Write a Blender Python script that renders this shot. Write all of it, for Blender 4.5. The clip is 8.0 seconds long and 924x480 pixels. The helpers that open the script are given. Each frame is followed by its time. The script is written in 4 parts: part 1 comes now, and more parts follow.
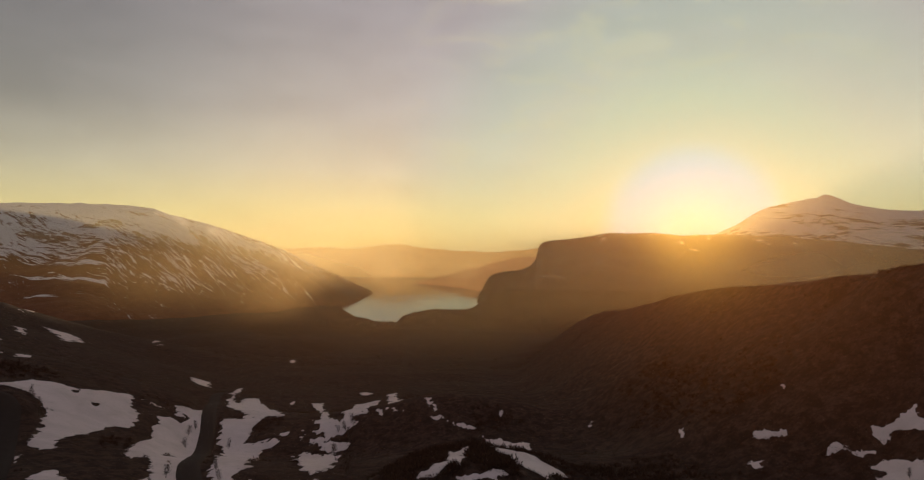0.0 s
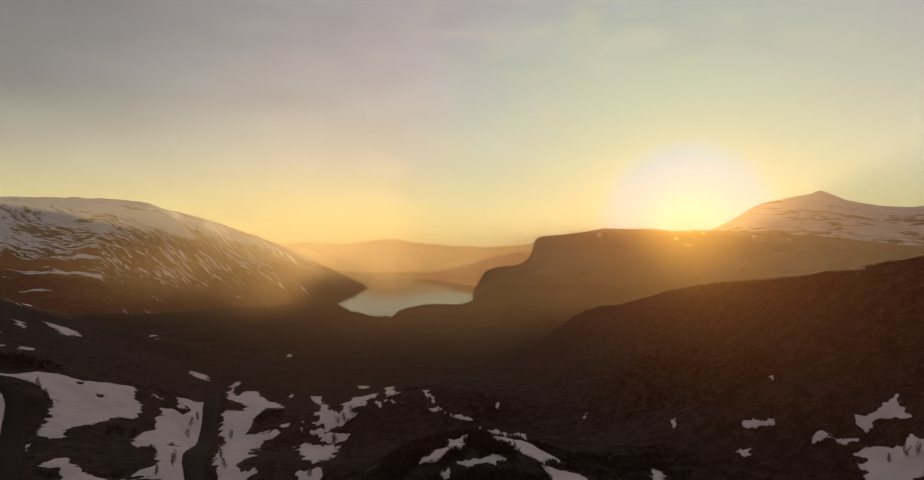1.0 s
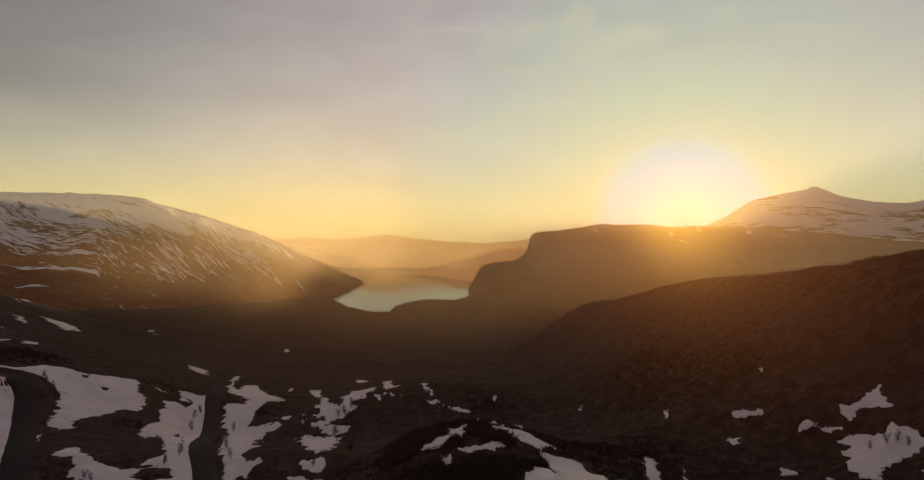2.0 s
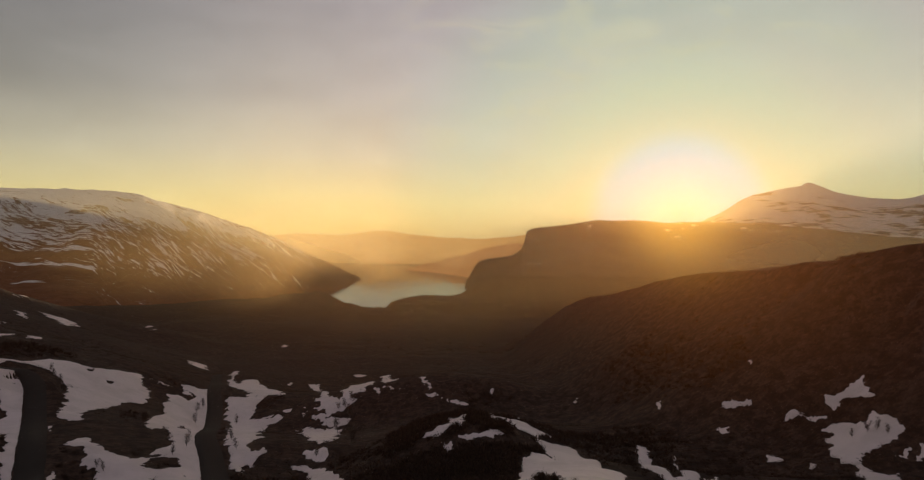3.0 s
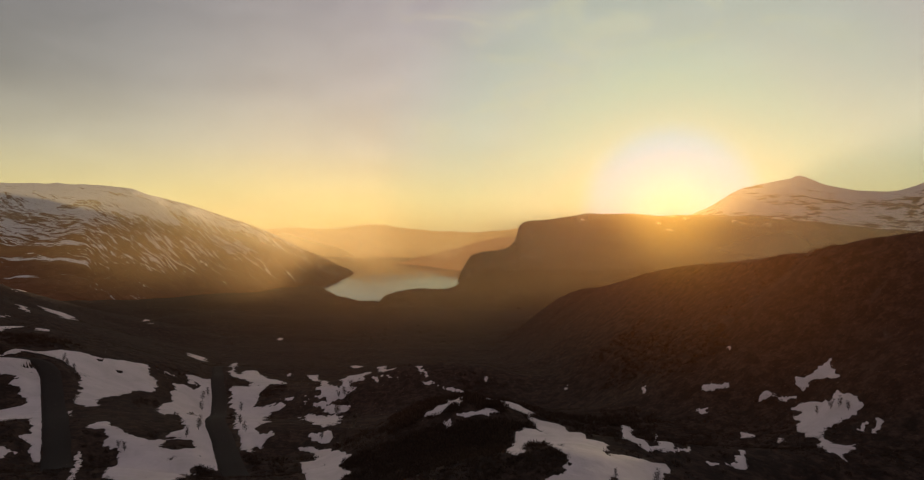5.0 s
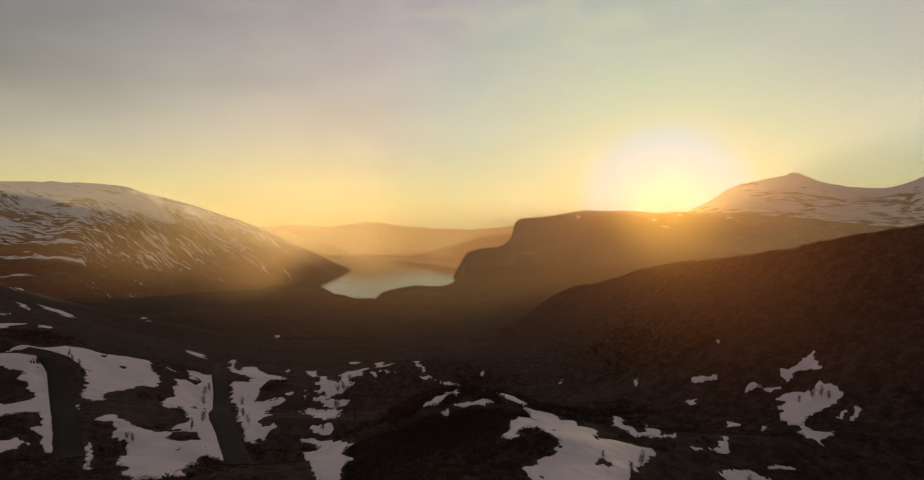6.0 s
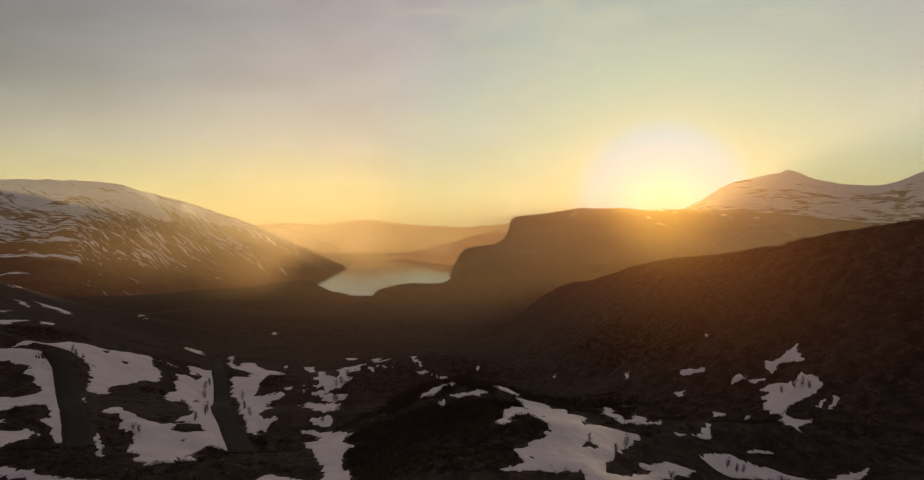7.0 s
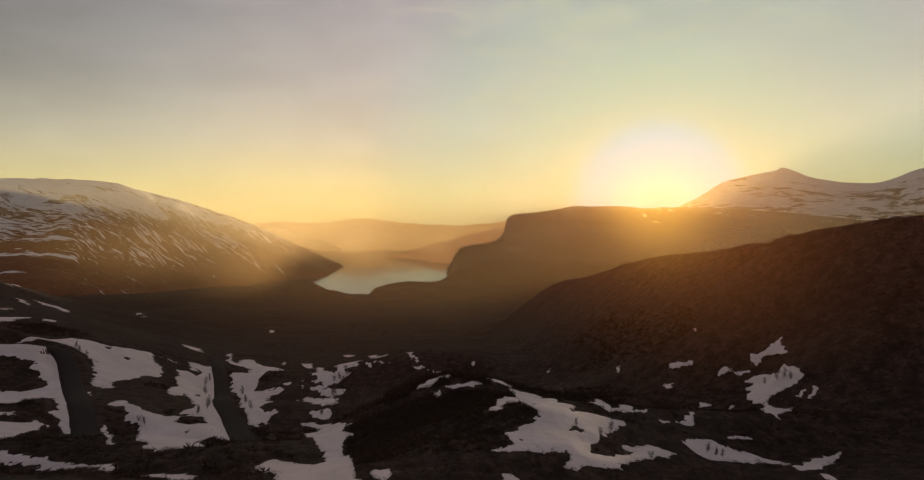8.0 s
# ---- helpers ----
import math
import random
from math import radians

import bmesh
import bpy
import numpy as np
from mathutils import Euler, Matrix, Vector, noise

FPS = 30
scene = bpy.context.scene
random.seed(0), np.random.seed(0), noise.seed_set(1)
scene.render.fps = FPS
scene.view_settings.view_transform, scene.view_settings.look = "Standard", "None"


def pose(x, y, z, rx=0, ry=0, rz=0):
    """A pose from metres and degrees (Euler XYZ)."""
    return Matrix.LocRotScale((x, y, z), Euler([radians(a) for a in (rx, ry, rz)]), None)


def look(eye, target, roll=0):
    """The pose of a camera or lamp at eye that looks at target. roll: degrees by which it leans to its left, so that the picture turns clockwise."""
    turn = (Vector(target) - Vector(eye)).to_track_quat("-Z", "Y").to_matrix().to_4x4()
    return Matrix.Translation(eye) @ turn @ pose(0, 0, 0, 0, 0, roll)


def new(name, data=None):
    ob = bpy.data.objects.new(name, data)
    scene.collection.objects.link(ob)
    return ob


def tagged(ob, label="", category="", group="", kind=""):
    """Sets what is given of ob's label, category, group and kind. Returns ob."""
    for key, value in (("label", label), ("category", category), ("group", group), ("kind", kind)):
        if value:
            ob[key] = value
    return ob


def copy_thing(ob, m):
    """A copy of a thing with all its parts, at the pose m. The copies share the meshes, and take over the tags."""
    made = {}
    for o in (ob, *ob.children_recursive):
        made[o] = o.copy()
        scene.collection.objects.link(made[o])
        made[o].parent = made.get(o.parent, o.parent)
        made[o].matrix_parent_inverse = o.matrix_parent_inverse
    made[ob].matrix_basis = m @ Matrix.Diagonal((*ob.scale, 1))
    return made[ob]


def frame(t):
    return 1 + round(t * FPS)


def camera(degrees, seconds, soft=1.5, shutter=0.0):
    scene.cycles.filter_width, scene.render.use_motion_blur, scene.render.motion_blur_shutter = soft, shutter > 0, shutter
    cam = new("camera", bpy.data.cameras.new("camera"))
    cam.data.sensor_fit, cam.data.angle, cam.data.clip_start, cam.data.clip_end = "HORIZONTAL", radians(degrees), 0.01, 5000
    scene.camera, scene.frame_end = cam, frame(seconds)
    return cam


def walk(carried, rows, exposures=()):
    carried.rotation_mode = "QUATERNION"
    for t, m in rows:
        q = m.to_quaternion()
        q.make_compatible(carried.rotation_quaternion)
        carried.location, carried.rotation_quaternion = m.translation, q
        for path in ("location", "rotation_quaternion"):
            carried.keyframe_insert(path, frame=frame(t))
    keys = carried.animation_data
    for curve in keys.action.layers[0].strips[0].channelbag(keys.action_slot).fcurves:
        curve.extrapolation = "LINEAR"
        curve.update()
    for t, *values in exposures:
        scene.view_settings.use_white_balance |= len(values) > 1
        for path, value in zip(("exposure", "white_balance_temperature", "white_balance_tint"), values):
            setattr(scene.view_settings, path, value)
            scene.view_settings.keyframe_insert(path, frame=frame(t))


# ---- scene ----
LAKE_TO_EYE = 180.0
PATH = [
    (0.0, 2.04, 40.38, -0.52, 2.77, 0.66, 0.32), (0.5, 1.67, 38.17, -0.54, 2.54, 0.43, 0.40),
    (1.0, 1.32, 35.89, -0.53, 2.36, 0.24, 0.44), (1.5, 0.98, 33.56, -0.49, 2.17, 0.05, 0.45),
    (3.0, 0.14, 26.26, -0.30, 1.65, -0.49, 0.46), (3.5, -0.08, 23.73, -0.22, 1.47, -0.66, 0.43),
    (4.0, -0.26, 21.18, -0.14, 1.31, -0.80, 0.40), (4.5, -0.40, 18.59, -0.07, 1.16, -0.93, 0.35),
    (6.0, -0.55, 10.68, 0.10, 0.66, -1.28, 0.15), (6.5, -0.50, 8.02, 0.11, 0.47, -1.39, 0.11),
    (7.0, -0.39, 5.35, 0.11, 0.31, -1.49, 0.09), (7.5, -0.23, 2.67, 0.07, 0.15, -1.56, 0.02),
    (8.0, 0.0, 0.0, 0.0, 0.0, -1.64, 0.0),
]


def drone_pose(x, y, z, yaw, pitch, roll):
    """The pose from metres over the last place, the turn to the left, the tilt up and the lean, in degrees."""
    eye = Vector((x, y, z + LAKE_TO_EYE))
    a, b = radians(yaw), radians(pitch)
    return look(eye, eye + Vector((-math.sin(a) * math.cos(b), math.cos(a) * math.cos(b), math.sin(b))), roll)


cam = camera(70, 8.0, soft=1.1)
walk(cam, [(t, drone_pose(*row)) for t, *row in PATH], exposures=[(0.0, 0.0), (8.0, 0.0)])

# ---- sky and sun ----
SUN_AZIMUTH, SUN_HEIGHT = radians(16.5), radians(1.2)   # from +y towards +x; over the horizon
SUN_WAY = Vector((math.sin(SUN_AZIMUTH) * math.cos(SUN_HEIGHT), math.cos(SUN_AZIMUTH) * math.cos(SUN_HEIGHT), math.sin(SUN_HEIGHT)))


class Nodes:
    """A short hand for node trees."""

    def __init__(self, tree):
        self.tree = tree
        tree.nodes.clear()

    def add(self, kind):
        return self.tree.nodes.new(kind)

    def put(self, socket, value):
        if isinstance(value, bpy.types.NodeSocket):
            self.tree.links.new(value, socket)
        else:
            socket.default_value = value

    def node(self, kind, **inputs):
        n = self.add(kind)
        for key, value in inputs.items():
            self.put(n.inputs[int(key[1:]) if key[0] == "i" and key[1:].isdigit() else key.replace("_", " ")], value)
        return n

    def math(self, op, a, b=0.0, c=0.0, clamp=False):
        n = self.add("ShaderNodeMath")
        n.operation, n.use_clamp = op, clamp
        for i, v in enumerate((a, b, c)):
            self.put(n.inputs[i], v)
        return n.outputs[0]

    def mix(self, f, a, b, how="MIX"):
        n = self.add("ShaderNodeMix")
        n.data_type, n.blend_type = "RGBA", how
        self.put(n.inputs[0], f)
        self.put(n.inputs[6], a if not isinstance(a, tuple) else (*a, 1))
        self.put(n.inputs[7], b if not isinstance(b, tuple) else (*b, 1))
        return n.outputs[2]

    def ramp(self, f, *stops, easing="LINEAR"):
        n = self.add("ShaderNodeValToRGB")
        n.color_ramp.interpolation = easing
        band = n.color_ramp.elements
        while len(band) < len(stops):
            band.new(0.5)
        for e, (at, colour) in zip(band, stops):
            e.position = at
            e.color = (*colour, 1) if isinstance(colour, tuple) else (colour, colour, colour, 1)
        self.put(n.inputs[0], f)
        return n.outputs[0]

    def noise(self, where, scale, detail=4.0, rough=0.55, warp=0.0):
        n = self.node("ShaderNodeTexNoise", Scale=scale, Detail=detail, Roughness=rough, Distortion=warp)
        self.put(n.inputs["Vector"], where)
        return n.outputs[0]


def make_sky():
    world = bpy.data.worlds.new("evening_sky")
    world.use_nodes = True
    scene.world = world
    n = Nodes(world.node_tree)
    sky = n.add("ShaderNodeTexSky")
    sky.sky_type, sky.sun_disc, sky.sun_elevation, sky.sun_rotation = "NISHITA", False, SUN_HEIGHT, SUN_AZIMUTH
    sky.altitude, sky.air_density, sky.dust_density, sky.ozone_density = 900.0, 1.0, 0.15, 1.0
    way = n.add("ShaderNodeTexCoord").outputs["Generated"]
    facing = n.node("ShaderNodeVectorMath", i0=way, i1=SUN_WAY)
    facing.operation = "DOT_PRODUCT"
    dot = facing.outputs["Value"]
    angle = n.math("DIVIDE", n.math("ARCCOSINE", n.math("MINIMUM", dot, 1.0)), math.pi)      # 0 at the sun, 1 opposite
    z = n.node("ShaderNodeSeparateXYZ", Vector=way).outputs[2]
    # thin evening haze: a pale veil high up and a warm one along the horizon
    up = n.math("MULTIPLY_ADD", z, 0.5, 0.5)
    veil = n.ramp(up, (0.0, (0.10, 0.09, 0.085)), (0.485, (0.30, 0.21, 0.12)), (0.50, (0.66, 0.57, 0.24)), (0.525, (0.66, 0.60, 0.31)), (0.56, (0.59, 0.56, 0.46)),
                  (0.60, (0.51, 0.48, 0.465)), (0.66, (0.45, 0.41, 0.42)), (1.0, (0.30, 0.28, 0.30)))
    away = n.ramp(angle, (0.0, 0.84), (0.13, 0.84), (0.20, 0.68), (0.30, 0.36), (0.6, 0.45), (1.0, 0.62))
    low = n.ramp(angle, (0.0, 1.0), (0.15, 1.0), (0.30, 0.84), (0.6, 0.50), (1.0, 0.50))
    veil = n.mix(1.0, veil, n.mix(n.ramp(up, (0.515, 0.0), (0.60, 1.0)), low, away), "MULTIPLY")
    cloud = n.noise(n.node("ShaderNodeMapping", Vector=way, Scale=(3.0, 3.0, 9.0)).outputs[0], 2.2, 5.0, 0.6, 0.4)
    veil = n.mix(1.0, veil, n.ramp(cloud, (0.32, 0.91), (0.68, 1.09)), "MULTIPLY")
    # thin wisps of cloud drawn out beside the sun
    where = n.node("ShaderNodeMapping", Vector=way, Rotation=(0.0, 0.5, 0.2), Scale=(5.0, 5.0, 13.0)).outputs[0]
    wisp = n.ramp(n.noise(where, 1.6, 6.0, 0.62, 1.2), (0.46, 0.0), (0.66, 1.0), easing="EASE")
    near = n.node("ShaderNodeVectorMath", i0=way, i1=Vector((0.19, 0.95, 0.22)).normalized())
    near.operation = "DOT_PRODUCT"
    wisp = n.math("MULTIPLY", wisp, n.ramp(near.outputs["Value"], (0.93, 0.0), (0.99, 0.34), easing="EASE"))
    veil = n.mix(wisp, veil, (0.66, 0.57, 0.33))
    # the bright ring of scattered light round the sun
    veil = n.mix(n.ramp(angle, (0.03, 0.9), (0.055, 0.78), (0.09, 0.40), (0.15, 0.0), easing="EASE"), veil, (0.29, 0.545, 0.395))
    disc = n.ramp(angle, (0.0, (0.03, 0.14, 0.56)), (0.016, (0.04, 0.36, 0.68)), (0.030, (0.09, 0.49, 0.72)), (0.044, (0.18, 0.55, 0.64)))
    total = n.mix(n.ramp(angle, (0.032, 1.0), (0.045, 0.0), easing="EASE"), veil, disc)
    a = n.node("ShaderNodeBackground", Color=sky.outputs[0], Strength=0.05)
    b = n.node("ShaderNodeBackground", Color=total, Strength=0.95)
    both = n.node("ShaderNodeAddShader", i0=a.outputs[0], i1=b.outputs[0])
    n.node("ShaderNodeOutputWorld", Surface=both.outputs[0])
    sun = new("sun", bpy.data.lights.new("sun", "SUN"))
    sun.data.energy, sun.data.angle, sun.data.color = 4.9, radians(1.6), (1.0, 0.71, 0.38)
    sun.rotation_mode = "QUATERNION"
    sun.rotation_quaternion = SUN_WAY.to_track_quat("Z", "Y")
    sun.location = (0, 0, 500)


make_sky()


# ---- materials ----
def material(name):
    m = bpy.data.materials.new(name)
    m.use_nodes = True
    return m, Nodes(m.node_tree)


def finish(n, colour, rough=0.9, height=None, strength=0.5, distance=0.1, spec=0.3):
    b = n.node("ShaderNodeBsdfPrincipled", Base_Color=colour, Roughness=rough)
    b.inputs["Specular IOR Level"].default_value = spec
    if height is not None:
        bump = n.node("ShaderNodeBump", Height=height, Strength=strength, Distance=distance)
        n.put(b.inputs["Normal"], bump.outputs[0])
    n.node("ShaderNodeOutputMaterial", Surface=b.outputs[0])


def place(n):
    return n.add("ShaderNodeNewGeometry").outputs["Position"]


def heath_material():
    """Winter heath: heather, brown grass, bare rock and moss."""
    m, n = material("heath")
    p = place(n)
    tuft, field, rock = n.noise(p, 0.9, 6, 0.7), n.noise(p, 0.035, 5, 0.6, 0.6), n.noise(p, 0.13, 6, 0.65, 0.8)
    clump = n.noise(n.node("ShaderNodeMapping", Vector=p, Scale=(1.0, 0.7, 1.0)).outputs[0], 0.33, 6, 0.68, 0.3)
    colour = n.mix(field, (0.062, 0.036, 0.027), (0.100, 0.058, 0.043))
    colour = n.mix(n.ramp(clump, (0.42, 0.0), (0.58, 0.85)), colour, (0.022, 0.0135, 0.011))
    colour = n.mix(n.ramp(tuft, (0.38, 0.0), (0.7, 0.9)), colour, (0.016, 0.0105, 0.0085))
    colour = n.mix(n.ramp(rock, (0.64, 0.0), (0.70, 0.7)), colour, (0.065, 0.050, 0.043))
    finish(n, colour, 0.95, n.math("ADD", tuft, n.math("MULTIPLY", rock, 2.0)), 0.5, 0.5, 0.1)
    return m


def snow_material():
    """Old spring snow with dust and melt hollows."""
    m, n = material("old_snow")
    p = place(n)
    dirt, cup, fine = n.noise(p, 0.10, 5, 0.65, 0.5), n.noise(p, 0.7, 4, 0.6), n.noise(p, 6.0, 3, 0.6)
    colour = n.mix(n.ramp(dirt, (0.40, 0.0), (0.75, 1.0)), (0.73, 0.60, 0.61), (0.57, 0.465, 0.46))
    colour = n.mix(n.ramp(fine, (0.62, 0.0), (0.8, 0.5)), colour, (0.30, 0.25, 0.22))
    finish(n, colour, 0.65, n.math("ADD", cup, n.math("MULTIPLY", dirt, 2.0)), 0.5, 0.25, 0.4)
    return m


def asphalt_material():
    m, n = material("worn_asphalt")
    p = place(n)
    grain, patch = n.noise(p, 9.0, 4, 0.7), n.noise(p, 0.25, 4, 0.6)
    colour = n.mix(patch, (0.028, 0.021, 0.018), (0.040, 0.031, 0.027))
    finish(n, n.mix(n.math("MULTIPLY", grain, 0.4), colour, (0.04, 0.037, 0.034)), 0.95, grain, 0.3, 0.02, 0.1)
    return m


def mountain_material(name, snow_from, snow_full, size, rock, bare, streak=(1.0, 1.0, 1.0), share=0.5, soil=None, turn=0.0, scarce=0.0):
    """Bare mountain side with snow lying in its hollows, more of it the higher it gets."""
    m, n = material(name)
    p = place(n)
    z = n.node("ShaderNodeSeparateXYZ", Vector=p).outputs[2]
    q = n.node("ShaderNodeMapping", Vector=p, Scale=streak, Rotation=(0, 0, turn))
    q.vector_type = "TEXTURE"
    q = q.outputs[0]
    big, mid, fine = n.noise(q, 1.0 / size, 3, 0.55, 0.9), n.noise(q, 5.5 / size, 6, 0.66, 1.0), n.noise(p, 0.05, 6, 0.65)
    colour = n.mix(n.noise(p, 0.012, 5, 0.6), rock, bare)
    colour = n.mix(n.ramp(fine, (0.35, 0.0), (0.7, 0.7)), colour, soil or tuple(c * 0.6 for c in rock))
    up = n.math("DIVIDE", n.math("SUBTRACT", z, snow_from), snow_full - snow_from)
    # gullies that hold the snow longest run down the slope as thin lines
    vein = n.math("SUBTRACT", 1.0, n.math("MULTIPLY", n.math("ABSOLUTE", n.math("SUBTRACT", n.noise(q, 3.0 / size, 4, 0.6, 0.6), 0.5)), 4.0))
    lie = n.math("ADD", n.math("MULTIPLY", big, 0.7), n.math("ADD", n.math("MULTIPLY", mid, 0.7), n.math("MULTIPLY", fine, 0.25)))
    lie = n.math("ADD", lie, n.math("MULTIPLY", vein, 0.35))
    level = n.math("SUBTRACT", n.math("ADD", lie, n.math("MULTIPLY", n.math("MINIMUM", up, 1.3), share)), 1.22 + scarce)
    mask = n.math("MULTIPLY", level, 16.0, clamp=True)
    mask = n.math("MULTIPLY", mask, n.ramp(n.math("ADD", up, 0.15), (0.0, 0.0), (0.12, 1.0)))
    colour = n.mix(mask, colour, (0.78, 0.76, 0.77))
    height = n.math("ADD", fine, n.math("MULTIPLY", mid, 2.0))
    finish(n, colour, 0.9, height, 0.6, 6.0, 0.15)
    return m


def streaked_moor_material():
    """Brown moor with wind-packed snow: nearly closed on the heights, then in streaks down the gullies, few low down."""
    m, n = material("snow_streaked_moor")
    p = place(n)
    z = n.node("ShaderNodeSeparateXYZ", Vector=p).outputs[2]
    fall = n.add("ShaderNodeAttribute")
    fall.attribute_name = "fall_line"
    q = fall.outputs["Vector"]
    run = n.noise(n.node("ShaderNodeMapping", Vector=q, Scale=(1 / 19, 1 / 62, 1)).outputs[0], 1.0, 6, 0.66, 1.1)
    thin = n.noise(n.node("ShaderNodeMapping", Vector=q, Scale=(1 / 7, 1 / 20, 1)).outputs[0], 1.0, 4, 0.62, 0.8)
    broad = n.noise(n.node("ShaderNodeMapping", Vector=q, Scale=(1 / 130, 1 / 150, 1)).outputs[0], 1.0, 3, 0.5, 0.4)
    fine = n.noise(p, 0.05, 6, 0.65)
    colour = n.mix(n.noise(p, 0.012, 5, 0.6), (0.19, 0.060, 0.028), (0.20, 0.085, 0.045))
    colour = n.mix(n.ramp(fine, (0.35, 0.0), (0.7, 0.7)), colour, (0.10, 0.034, 0.018))
    up = n.math("MINIMUM", n.math("DIVIDE", n.math("SUBTRACT", z, SNOW_LOW), SNOW_HIGH - SNOW_LOW), 1.15)
    lie = n.math("ADD", n.math("MULTIPLY", run, 2.6), n.math("ADD", n.math("MULTIPLY", thin, 1.3), n.math("MULTIPLY", broad, 1.6)))
    level = n.math("ADD", n.math("SUBTRACT", lie, 2.76), n.math("MULTIPLY", n.math("SUBTRACT", up, 0.60), 0.80))
    mask = n.math("MULTIPLY", level, 9.0, clamp=True)
    mask = n.math("MULTIPLY", mask, n.ramp(n.math("ADD", up, 0.1), (0.0, 0.0), (0.2, 1.0)))
    colour = n.mix(mask, colour, (0.78, 0.73, 0.74))
    finish(n, colour, 0.9, n.math("ADD", fine, n.math("MULTIPLY", run, 2.0)), 0.6, 6.0, 0.15)
    return m


SNOW_LOW, SNOW_HIGH = 20.0, 265.0


def water_material():
    m, n = material("lake_water")
    p = place(n)
    wave = n.noise(n.node("ShaderNodeMapping", Vector=p, Scale=(1.0, 0.35, 1.0)).outputs[0], 0.35, 4, 0.6)
    calm = n.noise(p, 0.004, 4, 0.6, 1.0)
    b = n.node("ShaderNodeBsdfPrincipled", Base_Color=(0.045, 0.04, 0.032, 1), Specular_Tint=(1.0, 0.88, 0.74, 1), Roughness=n.ramp(calm, (0.35, 0.04), (0.65, 0.13)), IOR=1.33)
    n.put(b.inputs["Normal"], n.node("ShaderNodeBump", Height=wave, Strength=0.05, Distance=0.3).outputs[0])
    n.node("ShaderNodeOutputMaterial", Surface=b.outputs[0])
    return m


def haze_sheet_material(density, ahead, low_tint, tint, base, reach, bend):
    """A thin sheet that stands in for evening haze and lens glare: most light goes straight through, the rest is
    scattered onward.
    It thins out upwards, and its glow colour is painted: low_tint low down, tint high up."""
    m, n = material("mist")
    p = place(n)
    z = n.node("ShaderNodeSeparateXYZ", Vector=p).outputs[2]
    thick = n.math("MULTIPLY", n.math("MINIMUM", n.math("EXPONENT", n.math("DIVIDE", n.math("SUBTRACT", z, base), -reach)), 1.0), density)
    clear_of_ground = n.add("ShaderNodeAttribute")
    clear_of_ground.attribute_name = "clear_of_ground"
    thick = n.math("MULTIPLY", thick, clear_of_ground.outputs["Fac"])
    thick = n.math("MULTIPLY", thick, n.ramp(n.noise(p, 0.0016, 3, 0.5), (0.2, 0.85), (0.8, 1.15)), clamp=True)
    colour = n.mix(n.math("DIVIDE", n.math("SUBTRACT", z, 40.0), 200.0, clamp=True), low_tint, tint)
    # glow around the sun: gold close to it, orange further out, set by colour
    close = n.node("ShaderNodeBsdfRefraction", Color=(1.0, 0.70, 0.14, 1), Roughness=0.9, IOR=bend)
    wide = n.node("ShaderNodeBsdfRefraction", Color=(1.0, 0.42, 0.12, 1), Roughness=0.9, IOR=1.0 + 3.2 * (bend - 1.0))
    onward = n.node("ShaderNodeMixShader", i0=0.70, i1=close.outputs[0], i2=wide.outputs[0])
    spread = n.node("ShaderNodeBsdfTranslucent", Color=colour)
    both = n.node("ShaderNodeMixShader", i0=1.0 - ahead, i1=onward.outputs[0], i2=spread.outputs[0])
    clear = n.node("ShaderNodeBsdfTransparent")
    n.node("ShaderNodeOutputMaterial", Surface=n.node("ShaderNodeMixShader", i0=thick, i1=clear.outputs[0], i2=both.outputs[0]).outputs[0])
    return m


HEATH, SNOW, ASPHALT, WATER = heath_material(), snow_material(), asphalt_material(), water_material()


KNOLLS = ((-360, 620, 120, 150, -3.8), (-362, 747, 80, 80, 11.0), (-374, 557, 90, 80, -5.4), (107, 231, 14, 7, -2.2), (115, 178, 20, 12, 1.0))


# ---- the lie of the land (metres; the lake lies at z = 0) ----
def smooth(a, b, v):
    s = np.clip((np.asarray(v, float) - a) / (b - a), 0, 1)
    return s * s * (3 - 2 * s)


def lattice(ix, iy, seed):
    """A repeatable random value from 0 to 1 for every point of a whole-number lattice."""
    n = (ix.astype(np.int64) * 374761393 + iy.astype(np.int64) * 668265263 + seed * 974711) & 0x7FFFFFFF
    n = ((n ^ (n >> 13)) * 1274126177) & 0x7FFFFFFF
    return ((n ^ (n >> 16)) & 0xFFFF) / 65535.0


def value_noise(x, y, seed=0):
    x, y = np.broadcast_arrays(np.asarray(x, float), np.asarray(y, float))
    ix, iy = np.floor(x), np.floor(y)
    fx, fy = x - ix, y - iy
    fx, fy = fx * fx * (3 - 2 * fx), fy * fy * (3 - 2 * fy)
    a, b = lattice(ix, iy, seed), lattice(ix + 1, iy, seed)
    c, d = lattice(ix, iy + 1, seed), lattice(ix + 1, iy + 1, seed)
    return (a + (b - a) * fx) * (1 - fy) + (c + (d - c) * fx) * fy


def fractal(x, y, size, octaves=4, seed=0, gain=0.5):
    """Noise from about -1 to 1 whose largest waves are size metres long."""
    total, weight = 0.0, 1.0
    c, s = math.cos(0.6), math.sin(0.6)
    x, y = np.asarray(x, float) / size, np.asarray(y, float) / size
    for n in range(octaves):
        total = total + weight * (2 * value_noise(x, y, seed + 17 * n) - 1)
        x, y = 2.03 * (c * x - s * y) + 5.2, 2.03 * (s * x + c * y) + 1.7
        weight *= gain
    return total


